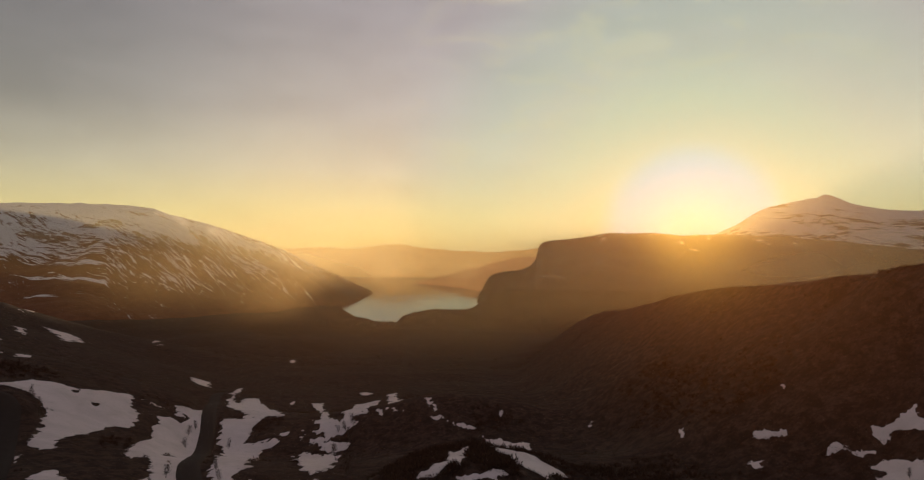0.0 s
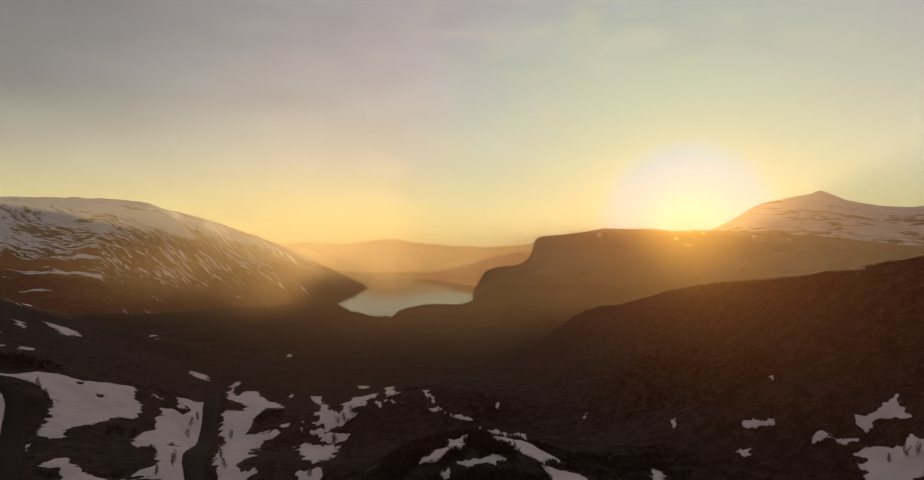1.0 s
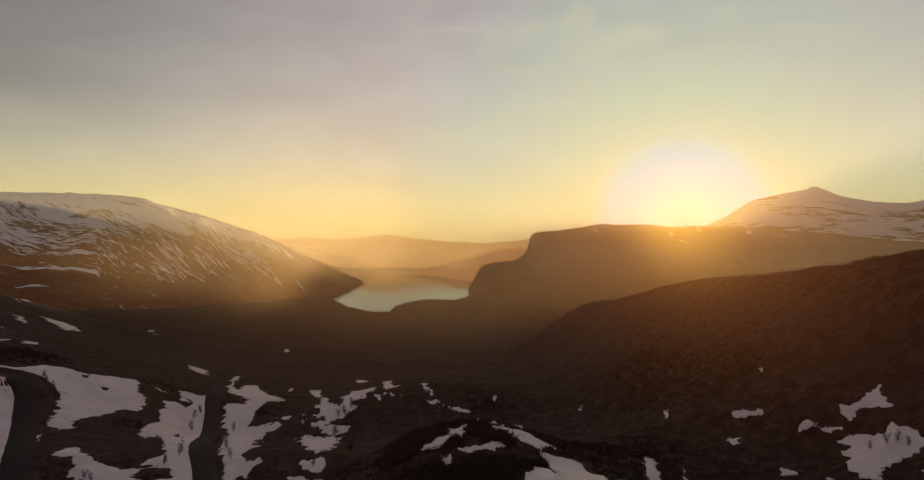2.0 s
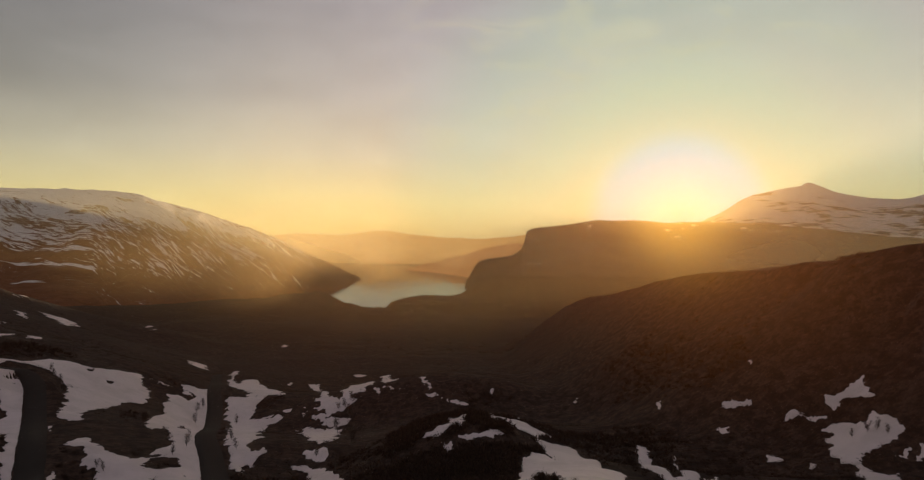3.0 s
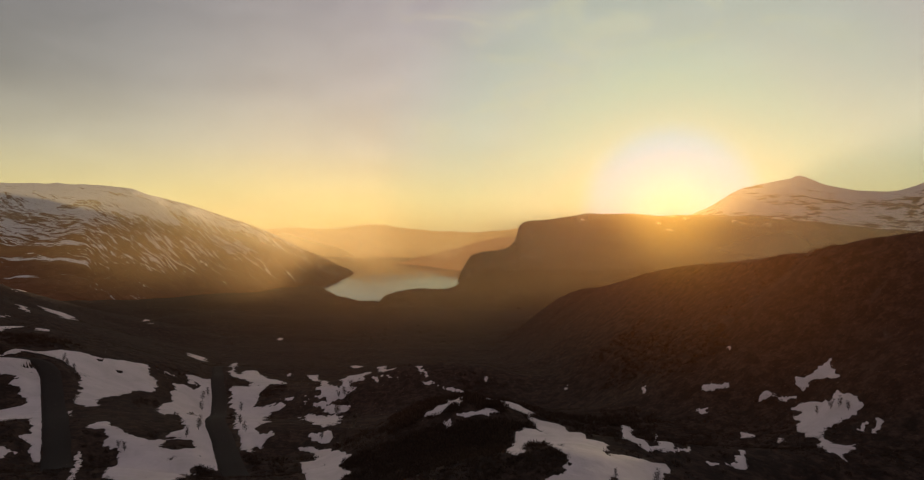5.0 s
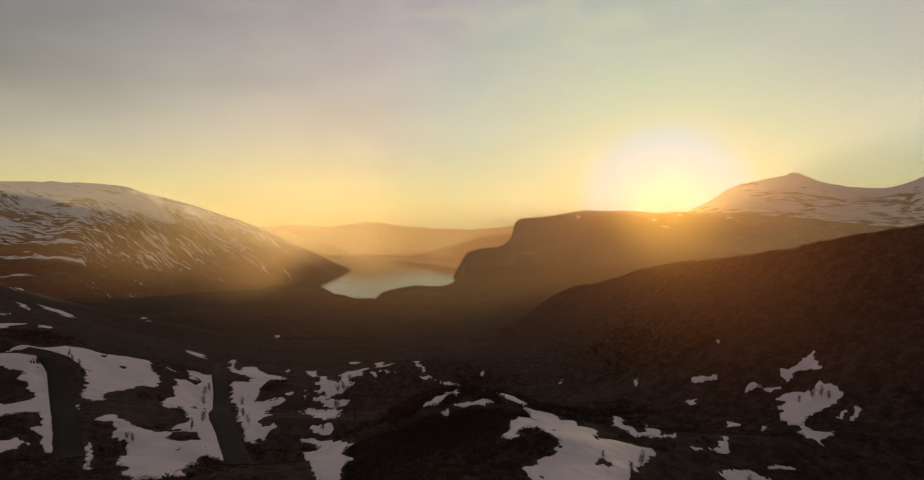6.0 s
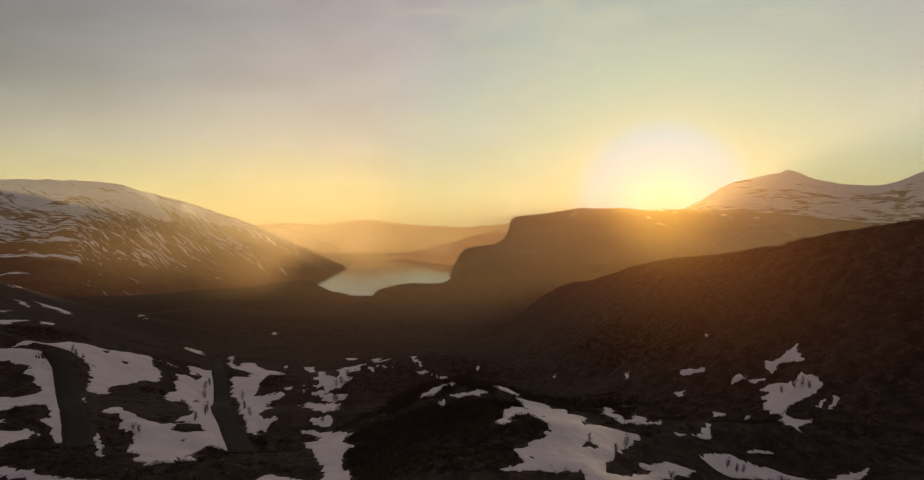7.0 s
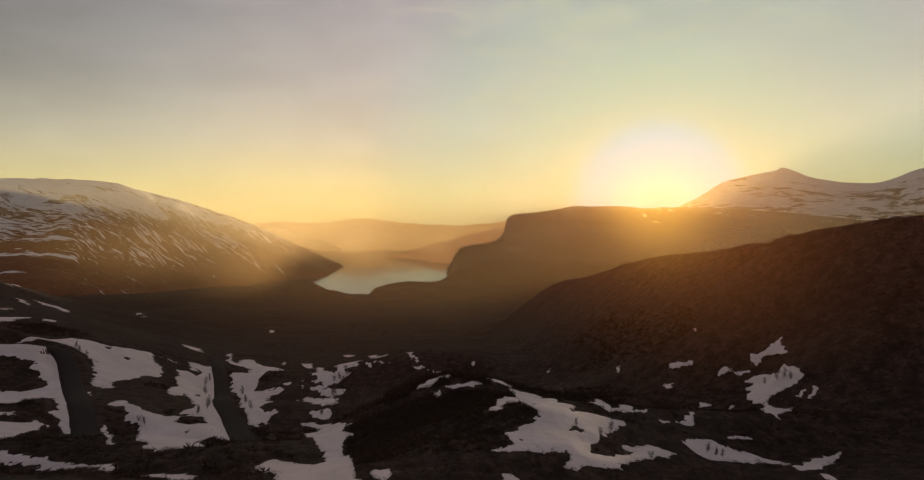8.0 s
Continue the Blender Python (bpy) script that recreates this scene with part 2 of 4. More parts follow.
def knoll(x, y, cx, cy, rx, ry, high):
    return high * np.exp(-((x - cx) / rx) ** 2 - ((y - cy) / ry) ** 2)


def profile(v, *stops):
    """A smoothed line through (place, height) stops."""
    a, b = zip(*stops)
    wide = 0.04 * np.maximum(np.abs(v), 120)
    return (np.interp(v - wide, a, b) + 2 * np.interp(v, a, b) + np.interp(v + wide, a, b)) / 4


def soft_max(a, b, k):
    h = np.clip(0.5 + 0.5 * (a - b) / k, 0, 1)
    return b + (a - b) * h + k * h * (1 - h)


def row_of_humps(x, y, row, deep, highs):
    """Nine humps and hollows side by side across the slope."""
    wide = 0.175 * row
    return sum(knoll(x, y, (-0.74 + 0.175 * n) * row, row, 0.85 * wide, 1.05 * deep, high) for n, high in enumerate(highs))


def land(x, y):
    """Height of the open ground without the beds of the roads."""
    x, y = np.asarray(x, float), np.asarray(y, float)
    shore = np.interp(x, (-476, -355, -274, -200), (425, 125, 5, 0))      # the bay reaches in where the ground is low
    valley = profile(y - shore * smooth(900, 1500, y), (-5000, 210), (-300, 172), (0, 160), (60, 153), (100, 145), (160, 133), (260, 112), (380, 97),
                     (600, 66), (1000, 22), (1300, 12), (1580, 6), (1640, -6), (2200, -30), (5000, -40))
    left = np.maximum(-x - 0.36 * np.maximum(y, 60) - 10, 0)
    rise = 0.32 * left * smooth(60, 300, y) * (1 - smooth(500, 1100, y))
    z = valley + np.minimum(rise, 60)
    # the long spur on the sunny side and the hill that it runs down from
    crest = profile(y, (-400, 186), (60, 184), (200, 176), (225, 172), (260, 168), (330, 163), (420, 152), (560, 132), (700, 107),
                    (850, 69), (1000, 20), (1200, -40))
    off = x - profile(y, (0, 142), (150, 126), (215, 106), (400, 103), (560, 98), (850, 80), (1200, 40))
    side = np.where(off < 0, 0.8 * off, 0.06 * off * smooth(700, 200, y) - 0.1 * off * smooth(300, 700, y))
    z = soft_max(z, crest + side, 9.0)
    for k in KNOLLS:
        z = z + knoll(x, y, *k)
    z = z + row_of_humps(x, y, 84, 12, (-1.5, -0.5, -1.3, -0.0, 1.5, 2.1, 0.5, -2.1, -0.4))
    z = z + row_of_humps(x, y, 103, 12, (-5.8, -2.1, 2.0, -3.7, 3.0, 4.9, -0.2, -2.9, -0.1))
    z = z + row_of_humps(x, y, 124, 13, (-3.3, 0.2, -1.1, -1.1, 1.8, 3.6, 3.0, 2.2, 1.8))
    z = z + row_of_humps(x, y, 148, 15, (0.3, -6.0, -4.0, -5.6, 9.2, 2.1, -2.4, 4.6, 3.6))
    z = z + row_of_humps(x, y, 178, 18, (-5.5, 0.4, -1.5, -7.9, 10.7, 0.3, 2.2, -2.7, 2.9))
    z = z + row_of_humps(x, y, 214, 22, (7.7, -0.5, 2.0, -1.5, -0.3, 3.9, -1.9, 1.0, -5.4))
    z = z + row_of_humps(x, y, 258, 27, (2.0, 6.9, -1.7, -3.7, 1.2, -0.1, 0.2, -0.2, -0.4))
    z = z + row_of_humps(x, y, 312, 34, (-0.5, 4.6, 5.5, -0.4, 12.8, -0.5, -0.0, -0.0, -0.0))
    z = z + row_of_humps(x, y, 385, 45, (-1.8, -4.6, 6.3, -7.2, 10.2, 1.3, 0.0, -0.0, -0.0))
    # headland at the water
    z = z + 20 * smooth(-219, -203, x) * smooth(1420, 1575, y) * smooth(1950, 1700, y)
    z = z + 12 * smooth(-224, -150, x) * smooth(1560, 1700, y) * smooth(1950, 1750, y)
    z = z + 52 * smooth(-75, 40, x) * smooth(1560, 1720, y) * smooth(2700, 2300, y)
    z = z + fractal(x, y, 30, 3, 77) * 2.2 * smooth(1350, 1500, y) * smooth(-600, -400, x)
    # rocky step of the hill on the sunny side
    z = z + 2.5 * smooth(96, 104, x - 0.12 * (y - 216)) * smooth(170, 205, y) * smooth(330, 240, y)
    near = smooth(30, 90, np.hypot(x, y)) 
    z = z + near * (fractal(x, y, 50, 3, 3) * 0.6 + fractal(x, y, 12, 2, 9) * 0.25 + fractal(x, y, 4.5, 2, 15) * 0.16 * smooth(230, 150, y)) * smooth(1500, 900, y)
    z = z + fractal(x, y, 160, 4, 21) * 6.0 * smooth(380, 700, y) * smooth(1650, 1200, y)
    return z


# ---- building helpers ----
def mesh_object(name, verts, faces, mat, shade=True):
    me = bpy.data.meshes.new(name)
    verts = np.asarray(verts, np.float32)
    faces = np.asarray(faces, np.int32)
    me.vertices.add(len(verts))
    me.vertices.foreach_set("co", verts.ravel())
    me.loops.add(faces.size)
    me.loops.foreach_set("vertex_index", faces.ravel())
    me.polygons.add(len(faces))
    me.polygons.foreach_set("loop_start", np.arange(0, faces.size, faces.shape[1], dtype=np.int32))
    me.polygons.foreach_set("use_smooth", np.full(len(faces), shade))
    me.update(calc_edges=True)
    me.materials.append(mat)
    return new(name, me)


def grid_faces(rows, cols, closed=False):
    i = np.arange(rows * cols).reshape(rows, cols)
    if closed:
        i = np.c_[i, i[:, :1]]
    return np.stack([i[:-1, :-1], i[:-1, 1:], i[1:, 1:], i[1:, :-1]], -1).reshape(-1, 4)


def through_points(points, step):
    """A smooth line through points (any number of columns), sampled about every step metres."""
    p = np.array(points, float)
    p = np.vstack([2 * p[0] - p[1], p, 2 * p[-1] - p[-2]])
    out = []
    for a, b, c, d in zip(p, p[1:], p[2:], p[3:]):
        n = max(2, int(np.linalg.norm((c - b)[:2]) / step))
        t = np.linspace(0, 1, n, endpoint=False)[:, None]
        out.append(0.5 * (2 * b + (c - a) * t + (2 * a - 5 * b + 4 * c - d) * t**2 + (3 * b - a - 3 * c + d) * t**3))
    return np.vstack(out + [p[-2:-1]])


# ---- roads: centre lines on the ground ----
ROADS = {
    "valley": [(-158, 424), (-146, 388), (-131, 350), (-113, 304), (-101, 275), (-85, 232), (-75, 205), (-65, 185), (-55, 163), (-49, 150), (-47.5, 144)],
    "bend": [(-215, 178), (-178, 190), (-153, 199), (-146, 207), (-142, 216), (-137.5, 220.5), (-130, 215), (-120, 201), (-113, 190.5), (-96, 165), (-87, 151), (-80, 140), (-75, 132)],
    "upper": [(-150, 112), (-100, 95), (-70, 85.8), (-58, 82), (-44, 76), (-20, 62), (10, 40)],
}
ROAD_HALF = 2.6


def road_line(points):
    line = through_points(points, 2.0)
    z = land(line[:, 0], line[:, 1])
    for _ in range(30):
        z[1:-1] = (z[:-2] + 2 * z[1:-1] + z[2:]) / 4
    return np.c_[line, z]


ROAD_LINES = {name: road_line(points) for name, points in ROADS.items()}


def ground_height(x, y):
    """Land with the level beds of the roads cut into it."""
    x, y = np.asarray(x, float), np.asarray(y, float)
    z = land(x, y)
    for line in ROAD_LINES.values():
        box = (x > line[:, 0].min() - 12) & (x < line[:, 0].max() + 12) & (y > line[:, 1].min() - 12) & (y < line[:, 1].max() + 12)
        if not box.any():
            continue
        px, py = x[box], y[box]
        best, level = np.full(px.shape, 1e9), np.zeros(px.shape)
        for a, b in zip(line[:-1], line[1:]):
            d = b - a
            t = np.clip(((px - a[0]) * d[0] + (py - a[1]) * d[1]) / (d[0] ** 2 + d[1] ** 2), 0, 1)
            far = np.hypot(px - a[0] - t * d[0], py - a[1] - t * d[1])
            nearer = far < best
            best = np.where(nearer, far, best)
            level = np.where(nearer, a[2] + t * d[2], level)
        w = 1 - smooth(ROAD_HALF + 0.6, ROAD_HALF + 5.5, best)
        z[box] = z[box] * (1 - w) + (level - 0.12) * w
    return z


def make_ground():
    near = np.r_[0.5, 6, 12, np.arange(18, 450, 0.9)]
    far = 450 * 1.017 ** np.arange(0, 146)
    radius = np.r_[near, far[far < 4950], 4950]
    front = np.radians(np.linspace(-47, 47, 620))
    rear = np.radians(np.linspace(47, 313, 90)[1:-1])
    a = np.r_[front, rear]
    x, y = radius[:, None] * np.sin(a), radius[:, None] * np.cos(a)
    z = ground_height(x.ravel(), y.ravel())
    verts = np.c_[x.ravel(), y.ravel(), z]
    cols = len(a)
    faces = grid_faces(len(radius), cols, closed=True)[:, ::-1]
    ob = mesh_object("ground", verts, faces, HEATH)
    tagged(ob, "dark brown heather and grass moor falling towards a valley", "ground", kind="structure")


make_ground()


def make_road(name, label):
    line = ROAD_LINES[name]
    d = np.gradient(line[:, :2], axis=0)
    side = np.c_[d[:, 1], -d[:, 0]] / np.linalg.norm(d, axis=1)[:, None]
    across = np.array([(-ROAD_HALF - 0.25, -0.35), (-ROAD_HALF, 0.0), (-1.1, 0.05), (0, 0.07), (1.1, 0.05), (ROAD_HALF, 0.0), (ROAD_HALF + 0.25, -0.35)])
    wobble = fractal(line[:, 0], line[:, 1], 7, 2, 5) * 0.14
    verts = []
    for off, up in across:
        w = off + np.sign(off) * (abs(off) > 2) * wobble
        verts.append(np.c_[line[:, :2] + side * w[:, None], line[:, 2] + up + 0.02])
    verts = np.stack(verts, 1).reshape(-1, 3)
    ob = mesh_object("road", verts, grid_faces(len(line), len(across)), ASPHALT)
    tagged(ob, label, "road", kind="structure")


make_road("valley", "narrow dark asphalt road cleared between snow patches")
make_road("bend", "narrow dark asphalt road curving round a snowy bend")
make_road("upper", "narrow dark asphalt road on the upper terrace")


def make_lake():
    x = np.linspace(-2600, 1200, 40)
    y = np.linspace(1250, 4700, 40)
    gx, gy = np.meshgrid(x, y)
    ob = mesh_object("lake", np.c_[gx.ravel(), gy.ravel(), np.zeros(gx.size)], grid_faces(40, 40), WATER)
    tagged(ob, "calm pale lake reflecting the evening sky", "lake", kind="structure")


make_lake()


# ---- mountains ----
def make_mountain(name, label, mat, crest, foot, shape, step=14.0, rows=90, relief=14.0, size=260.0, seed=0, crag=3.0, back=700.0):
    """A mountain along a crest of (x, y, z, run): run metres ahead of the crest its side reaches the foot height.
    shape: the share of the fall that is done at a share of the way."""
    line = through_points(crest, step)
    u = np.arange(len(line)) * step
    line[:, 2] += fractal(u, u * 0, 60, 4, seed + 3) * crag
    v = np.r_[np.linspace(0, 1, rows) ** 1.25]
    fall = np.interp(v, *zip(*shape))
    away = np.c_[line[:, 0], line[:, 1]] / np.linalg.norm(line[:, :2], axis=1)[:, None]
    grid, ways = [], []
    shear = np.interp(u / u[-1], (0.0, 0.25, 0.5, 1.0), (-0.1, 0.15, 0.6, 0.8))
    for share in (1.0, 0.75, 0.5, 0.3, 0.15, 0.06):
        grid.append(np.c_[line[:, :2] + away * back * share, line[:, 2] - (line[:, 2] - foot) * share**1.4 * 0.9])
        ways.append(np.c_[u, u * 0 - back * share, u * 0])
    for s, f in zip(v, fall):
        xy = line[:, :2] - away * (line[:, 3] * s)[:, None]
        z = line[:, 2] - (line[:, 2] - foot) * f
        fade = smooth(0.0, 0.10, s)
        gully = fractal(u, s * line[:, 3] * 0.25, size * 0.6, 4, seed + 40)
        lump = fractal(xy[:, 0], xy[:, 1], size, 4, seed)
        grid.append(np.c_[xy, z + fade * (lump * relief + gully * relief * 0.6)])
        ways.append(np.c_[u - shear * s * line[:, 3], s * line[:, 3], u * 0])
    grid = np.array(grid)
    ob = mesh_object("mountain", grid.reshape(-1, 3), grid_faces(*grid.shape[:2]), mat)
    mark = ob.data.attributes.new("fall_line", "FLOAT_VECTOR", "POINT")
    mark.data.foreach_set("vector", np.array(ways, np.float32).ravel())
    tagged(ob, label, "mountain")
    return ob


LEFT_ROCK = streaked_moor_material()
MESA_ROCK = mountain_material("dark_cliff_rock", -80, 2500, 70.0, (0.08, 0.055, 0.042), (0.11, 0.08, 0.06), (2.4, 0.9, 0.5), 0.30, scarce=0.085)
PEAK_ROCK = mountain_material("snowfield_rock", -50, 420, 300.0, (0.10, 0.07, 0.055), (0.13, 0.09, 0.07), (2.4, 1.2, 0.35), 0.30)

def haze_glow_material(name, rock, glow):
    """Far land whose sunlit evening haze is painted on: emission that outshines the rock."""
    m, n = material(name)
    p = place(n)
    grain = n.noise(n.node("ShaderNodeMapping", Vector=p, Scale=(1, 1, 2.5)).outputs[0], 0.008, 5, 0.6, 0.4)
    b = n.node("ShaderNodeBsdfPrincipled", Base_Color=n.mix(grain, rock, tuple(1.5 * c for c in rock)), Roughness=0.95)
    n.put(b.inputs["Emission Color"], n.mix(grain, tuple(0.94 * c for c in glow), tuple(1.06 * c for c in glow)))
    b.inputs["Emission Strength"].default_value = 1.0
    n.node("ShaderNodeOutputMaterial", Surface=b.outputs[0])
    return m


# painted haze glow, dimmer on the far shore than on the range
FAR_HAZE_GLOW = haze_glow_material("far_range_haze_glow", (0.09, 0.07, 0.06), (0.68, 0.36, 0.10))
SHORE_HAZE_GLOW = haze_glow_material("far_shore_haze_glow", (0.09, 0.07, 0.06), (0.48, 0.215, 0.060))

make_mountain("left", "broad brown mountain streaked with old snow", LEFT_ROCK,
              [(-2366, 2200, 292, 1300), (-2078, 2250, 315, 1350), (-1816, 2300, 328, 1400), (-1645, 2350, 333, 1400), (-1490, 2380, 331, 1400), (-1385, 2400, 324, 1400), (-1217, 2420, 299, 1380), (-1066, 2440, 263, 1300), (-954, 2460, 228, 1200), (-848, 2480, 191, 1100), (-721, 2500, 135, 950), (-594, 2530, 72, 750), (-510, 2550, 27, 640), (-471, 2560, 4, 560), (-450, 2560, -5, 500), (-421, 2560, -28, 450)],
              -30, [(0, 0), (0.25, 0.17), (0.5, 0.48), (0.75, 0.80), (1, 1)], seed=5, relief=16, crag=1.5, rows=130, step=10)
make_mountain("mesa", "dark flat-topped mountain with a steep cliff edge over the lake", MESA_ROCK,
              [(-86, 1960, -20, 120), (-75, 2060, -13, 180), (-55, 2200, 1, 260), (-46, 2330, 16, 400), (-32, 2390, 46, 500), (-15, 2430, 74, 600), (9, 2460, 86, 640), (105, 2510, 99, 720), (143, 2540, 119, 750), (162, 2560, 141, 800), (172, 2575, 180, 820), (192, 2590, 201, 850), (270, 2610, 213, 900), (441, 2640, 237, 1000), (613, 2680, 240, 1050), (762, 2700, 233, 1050), (913, 2720, 238, 1050), (1124, 2760, 232, 1050), (1365, 2800, 218, 1000), (1772, 2850, 183, 1000), (2217, 2900, 162, 1000)],
              -25, [(0, 0), (0.05, 0.2), (0.12, 0.34), (0.3, 0.50), (0.6, 0.75), (1, 1)], seed=11, relief=12, crag=2.0, rows=110, step=10)
make_mountain("peak", "distant snow-covered mountain with a rounded summit", PEAK_ROCK,
              [(961, 3900, 190, 700), (1185, 3950, 226, 900), (1415, 4000, 319, 1000), (1595, 4050, 415, 1100), (1761, 4100, 455, 1150), (1917, 4120, 486, 1200), (1962, 4130, 494, 1200), (1990, 4130, 512, 1200), (2030, 4130, 510, 1200), (2069, 4130, 495, 1200), (2180, 4130, 457, 1200), (2340, 4120, 427, 1200), (2530, 4100, 414, 1200), (2662, 4050, 448, 1200), (2801, 4000, 505, 1200), (3055, 3950, 520, 1200), (3539, 3900, 400, 1200)],
              60, [(0, 0), (0.2, 0.22), (0.5, 0.52), (0.8, 0.8), (1, 1)], seed=23, relief=12, crag=3, rows=80, step=16, back=500)
far_land = make_mountain("far", "faint far mountain range beyond the lake with painted haze glow", FAR_HAZE_GLOW,
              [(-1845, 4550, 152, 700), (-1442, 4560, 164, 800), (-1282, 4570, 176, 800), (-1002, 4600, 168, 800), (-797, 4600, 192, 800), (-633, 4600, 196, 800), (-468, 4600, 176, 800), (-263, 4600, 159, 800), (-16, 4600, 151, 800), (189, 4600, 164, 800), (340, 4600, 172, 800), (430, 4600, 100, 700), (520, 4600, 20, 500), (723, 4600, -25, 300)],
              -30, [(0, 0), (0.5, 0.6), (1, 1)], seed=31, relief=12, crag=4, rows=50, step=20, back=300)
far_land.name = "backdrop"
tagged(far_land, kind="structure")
far_land = make_mountain("slope", "mountain slope falling into the lake with painted haze glow", SHORE_HAZE_GLOW,
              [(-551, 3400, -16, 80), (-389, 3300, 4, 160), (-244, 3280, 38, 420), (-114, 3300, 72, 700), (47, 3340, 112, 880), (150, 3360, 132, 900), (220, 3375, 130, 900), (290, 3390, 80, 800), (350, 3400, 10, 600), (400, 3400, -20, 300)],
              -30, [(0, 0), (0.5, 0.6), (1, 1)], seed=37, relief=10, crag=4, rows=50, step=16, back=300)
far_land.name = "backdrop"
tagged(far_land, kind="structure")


# ---- standing sheets added for evening haze and glare over the valley ----
def surface_below(x, y):
    """Height of the highest surface at a place."""
    hit, spot, *_ = scene.ray_cast(bpy.context.evaluated_depsgraph_get(), Vector((x, y, 2500)), Vector((0, 0, -1)))
    return spot.z if hit else -40.0


def make_haze_sheet(radius, density, top, ahead, low_tint, tint, base, reach, lift, bend=1.15):
    """One sheet of added haze: it thins out to nothing where it meets the ground and again high up."""
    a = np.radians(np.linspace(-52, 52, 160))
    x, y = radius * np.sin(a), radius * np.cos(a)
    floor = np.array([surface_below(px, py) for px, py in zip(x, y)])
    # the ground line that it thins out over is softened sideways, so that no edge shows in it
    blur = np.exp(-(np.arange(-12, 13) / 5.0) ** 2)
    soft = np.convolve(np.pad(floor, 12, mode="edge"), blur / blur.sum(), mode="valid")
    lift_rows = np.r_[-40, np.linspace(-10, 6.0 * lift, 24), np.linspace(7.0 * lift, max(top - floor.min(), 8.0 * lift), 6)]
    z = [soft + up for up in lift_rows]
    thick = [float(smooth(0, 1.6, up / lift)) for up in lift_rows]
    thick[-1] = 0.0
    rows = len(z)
    # density set by bearing to place the glow before lake, mesa and streaked mountain
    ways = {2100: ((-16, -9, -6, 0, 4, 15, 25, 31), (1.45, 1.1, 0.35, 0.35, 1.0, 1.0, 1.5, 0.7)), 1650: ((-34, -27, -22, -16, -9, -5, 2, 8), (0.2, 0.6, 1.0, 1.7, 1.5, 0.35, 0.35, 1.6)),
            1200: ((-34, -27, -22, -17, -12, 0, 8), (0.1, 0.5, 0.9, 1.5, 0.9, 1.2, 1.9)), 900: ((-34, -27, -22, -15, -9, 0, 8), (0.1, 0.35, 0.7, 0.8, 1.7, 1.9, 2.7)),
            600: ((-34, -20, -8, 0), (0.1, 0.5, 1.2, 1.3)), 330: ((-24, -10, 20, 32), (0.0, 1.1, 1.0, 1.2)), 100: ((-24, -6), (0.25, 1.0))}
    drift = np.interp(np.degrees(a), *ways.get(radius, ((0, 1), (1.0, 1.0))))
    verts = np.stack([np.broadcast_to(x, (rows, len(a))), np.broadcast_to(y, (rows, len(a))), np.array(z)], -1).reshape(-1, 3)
    ob = mesh_object("mist_layer", verts, grid_faces(rows, len(a)), haze_sheet_material(density, ahead, low_tint, tint, base, reach, bend))
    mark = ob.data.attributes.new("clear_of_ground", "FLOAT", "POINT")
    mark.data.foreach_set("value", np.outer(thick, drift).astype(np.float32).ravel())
    return tagged(ob, "thin tinted sheet added for evening haze and glare over the valley", "mist", kind="stuff")


# painted sheet tints: red near by for the glare, paler with distance
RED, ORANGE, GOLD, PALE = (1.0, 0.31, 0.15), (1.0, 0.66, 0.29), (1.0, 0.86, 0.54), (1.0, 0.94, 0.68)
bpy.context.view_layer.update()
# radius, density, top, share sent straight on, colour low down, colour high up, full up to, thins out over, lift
HAZE_SHEETS = [(100, 0.055, 350, 0.40, RED, RED, 165.0, 60.0, 24, 1.08), (330, 0.13, 500, 0.02, RED, RED, 150.0, 50.0, 50), (600, 0.17, 700, 0.01, ORANGE, ORANGE, 110.0, 60.0, 40),
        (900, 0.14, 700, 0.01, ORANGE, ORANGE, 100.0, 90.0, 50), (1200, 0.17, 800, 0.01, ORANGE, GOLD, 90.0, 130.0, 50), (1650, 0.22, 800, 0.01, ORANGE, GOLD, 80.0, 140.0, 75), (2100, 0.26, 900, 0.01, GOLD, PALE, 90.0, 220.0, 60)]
for row in reversed(HAZE_SHEETS):
    make_haze_sheet(*row)


# ---- snow patches on the near slopes ----
RIMS = []
SQUEEZE = 0.4      # the patches run long down the slope


def outline_depth(x, y, outline):
    """How far points lie inside (+) or outside (-) a closed outline in plan."""
    best, inside = np.full(x.shape, 1e9), np.zeros(x.shape, bool)
    for (ax, ay), (bx, by) in zip(outline, outline[1:] + outline[:1]):
        dx, dy = bx - ax, (by - ay) * SQUEEZE
        px, py = x - ax, (y - ay) * SQUEEZE
        t = np.clip((px * dx + py * dy) / max(dx * dx + dy * dy, 1e-6), 0, 1)
        best = np.minimum(best, np.hypot(px - t * dx, py - t * dy))
        if ay != by:
            inside ^= ((ay > y) != (by > y)) & (x < (bx - ax) * (y - ay) / (by - ay) + ax)
    return np.where(inside, best, -best)


def pieces(faces, count):
    """The loose pieces of a mesh: a number for every face."""
    mark = np.arange(count)
    while True:
        low = mark[faces].min(1)
        then = mark.copy()
        np.minimum.at(then, faces.ravel(), np.repeat(low, faces.shape[1]))
        then = then[then]
        if (then == mark).all():
            return mark[faces[:, 0]]
        mark = then


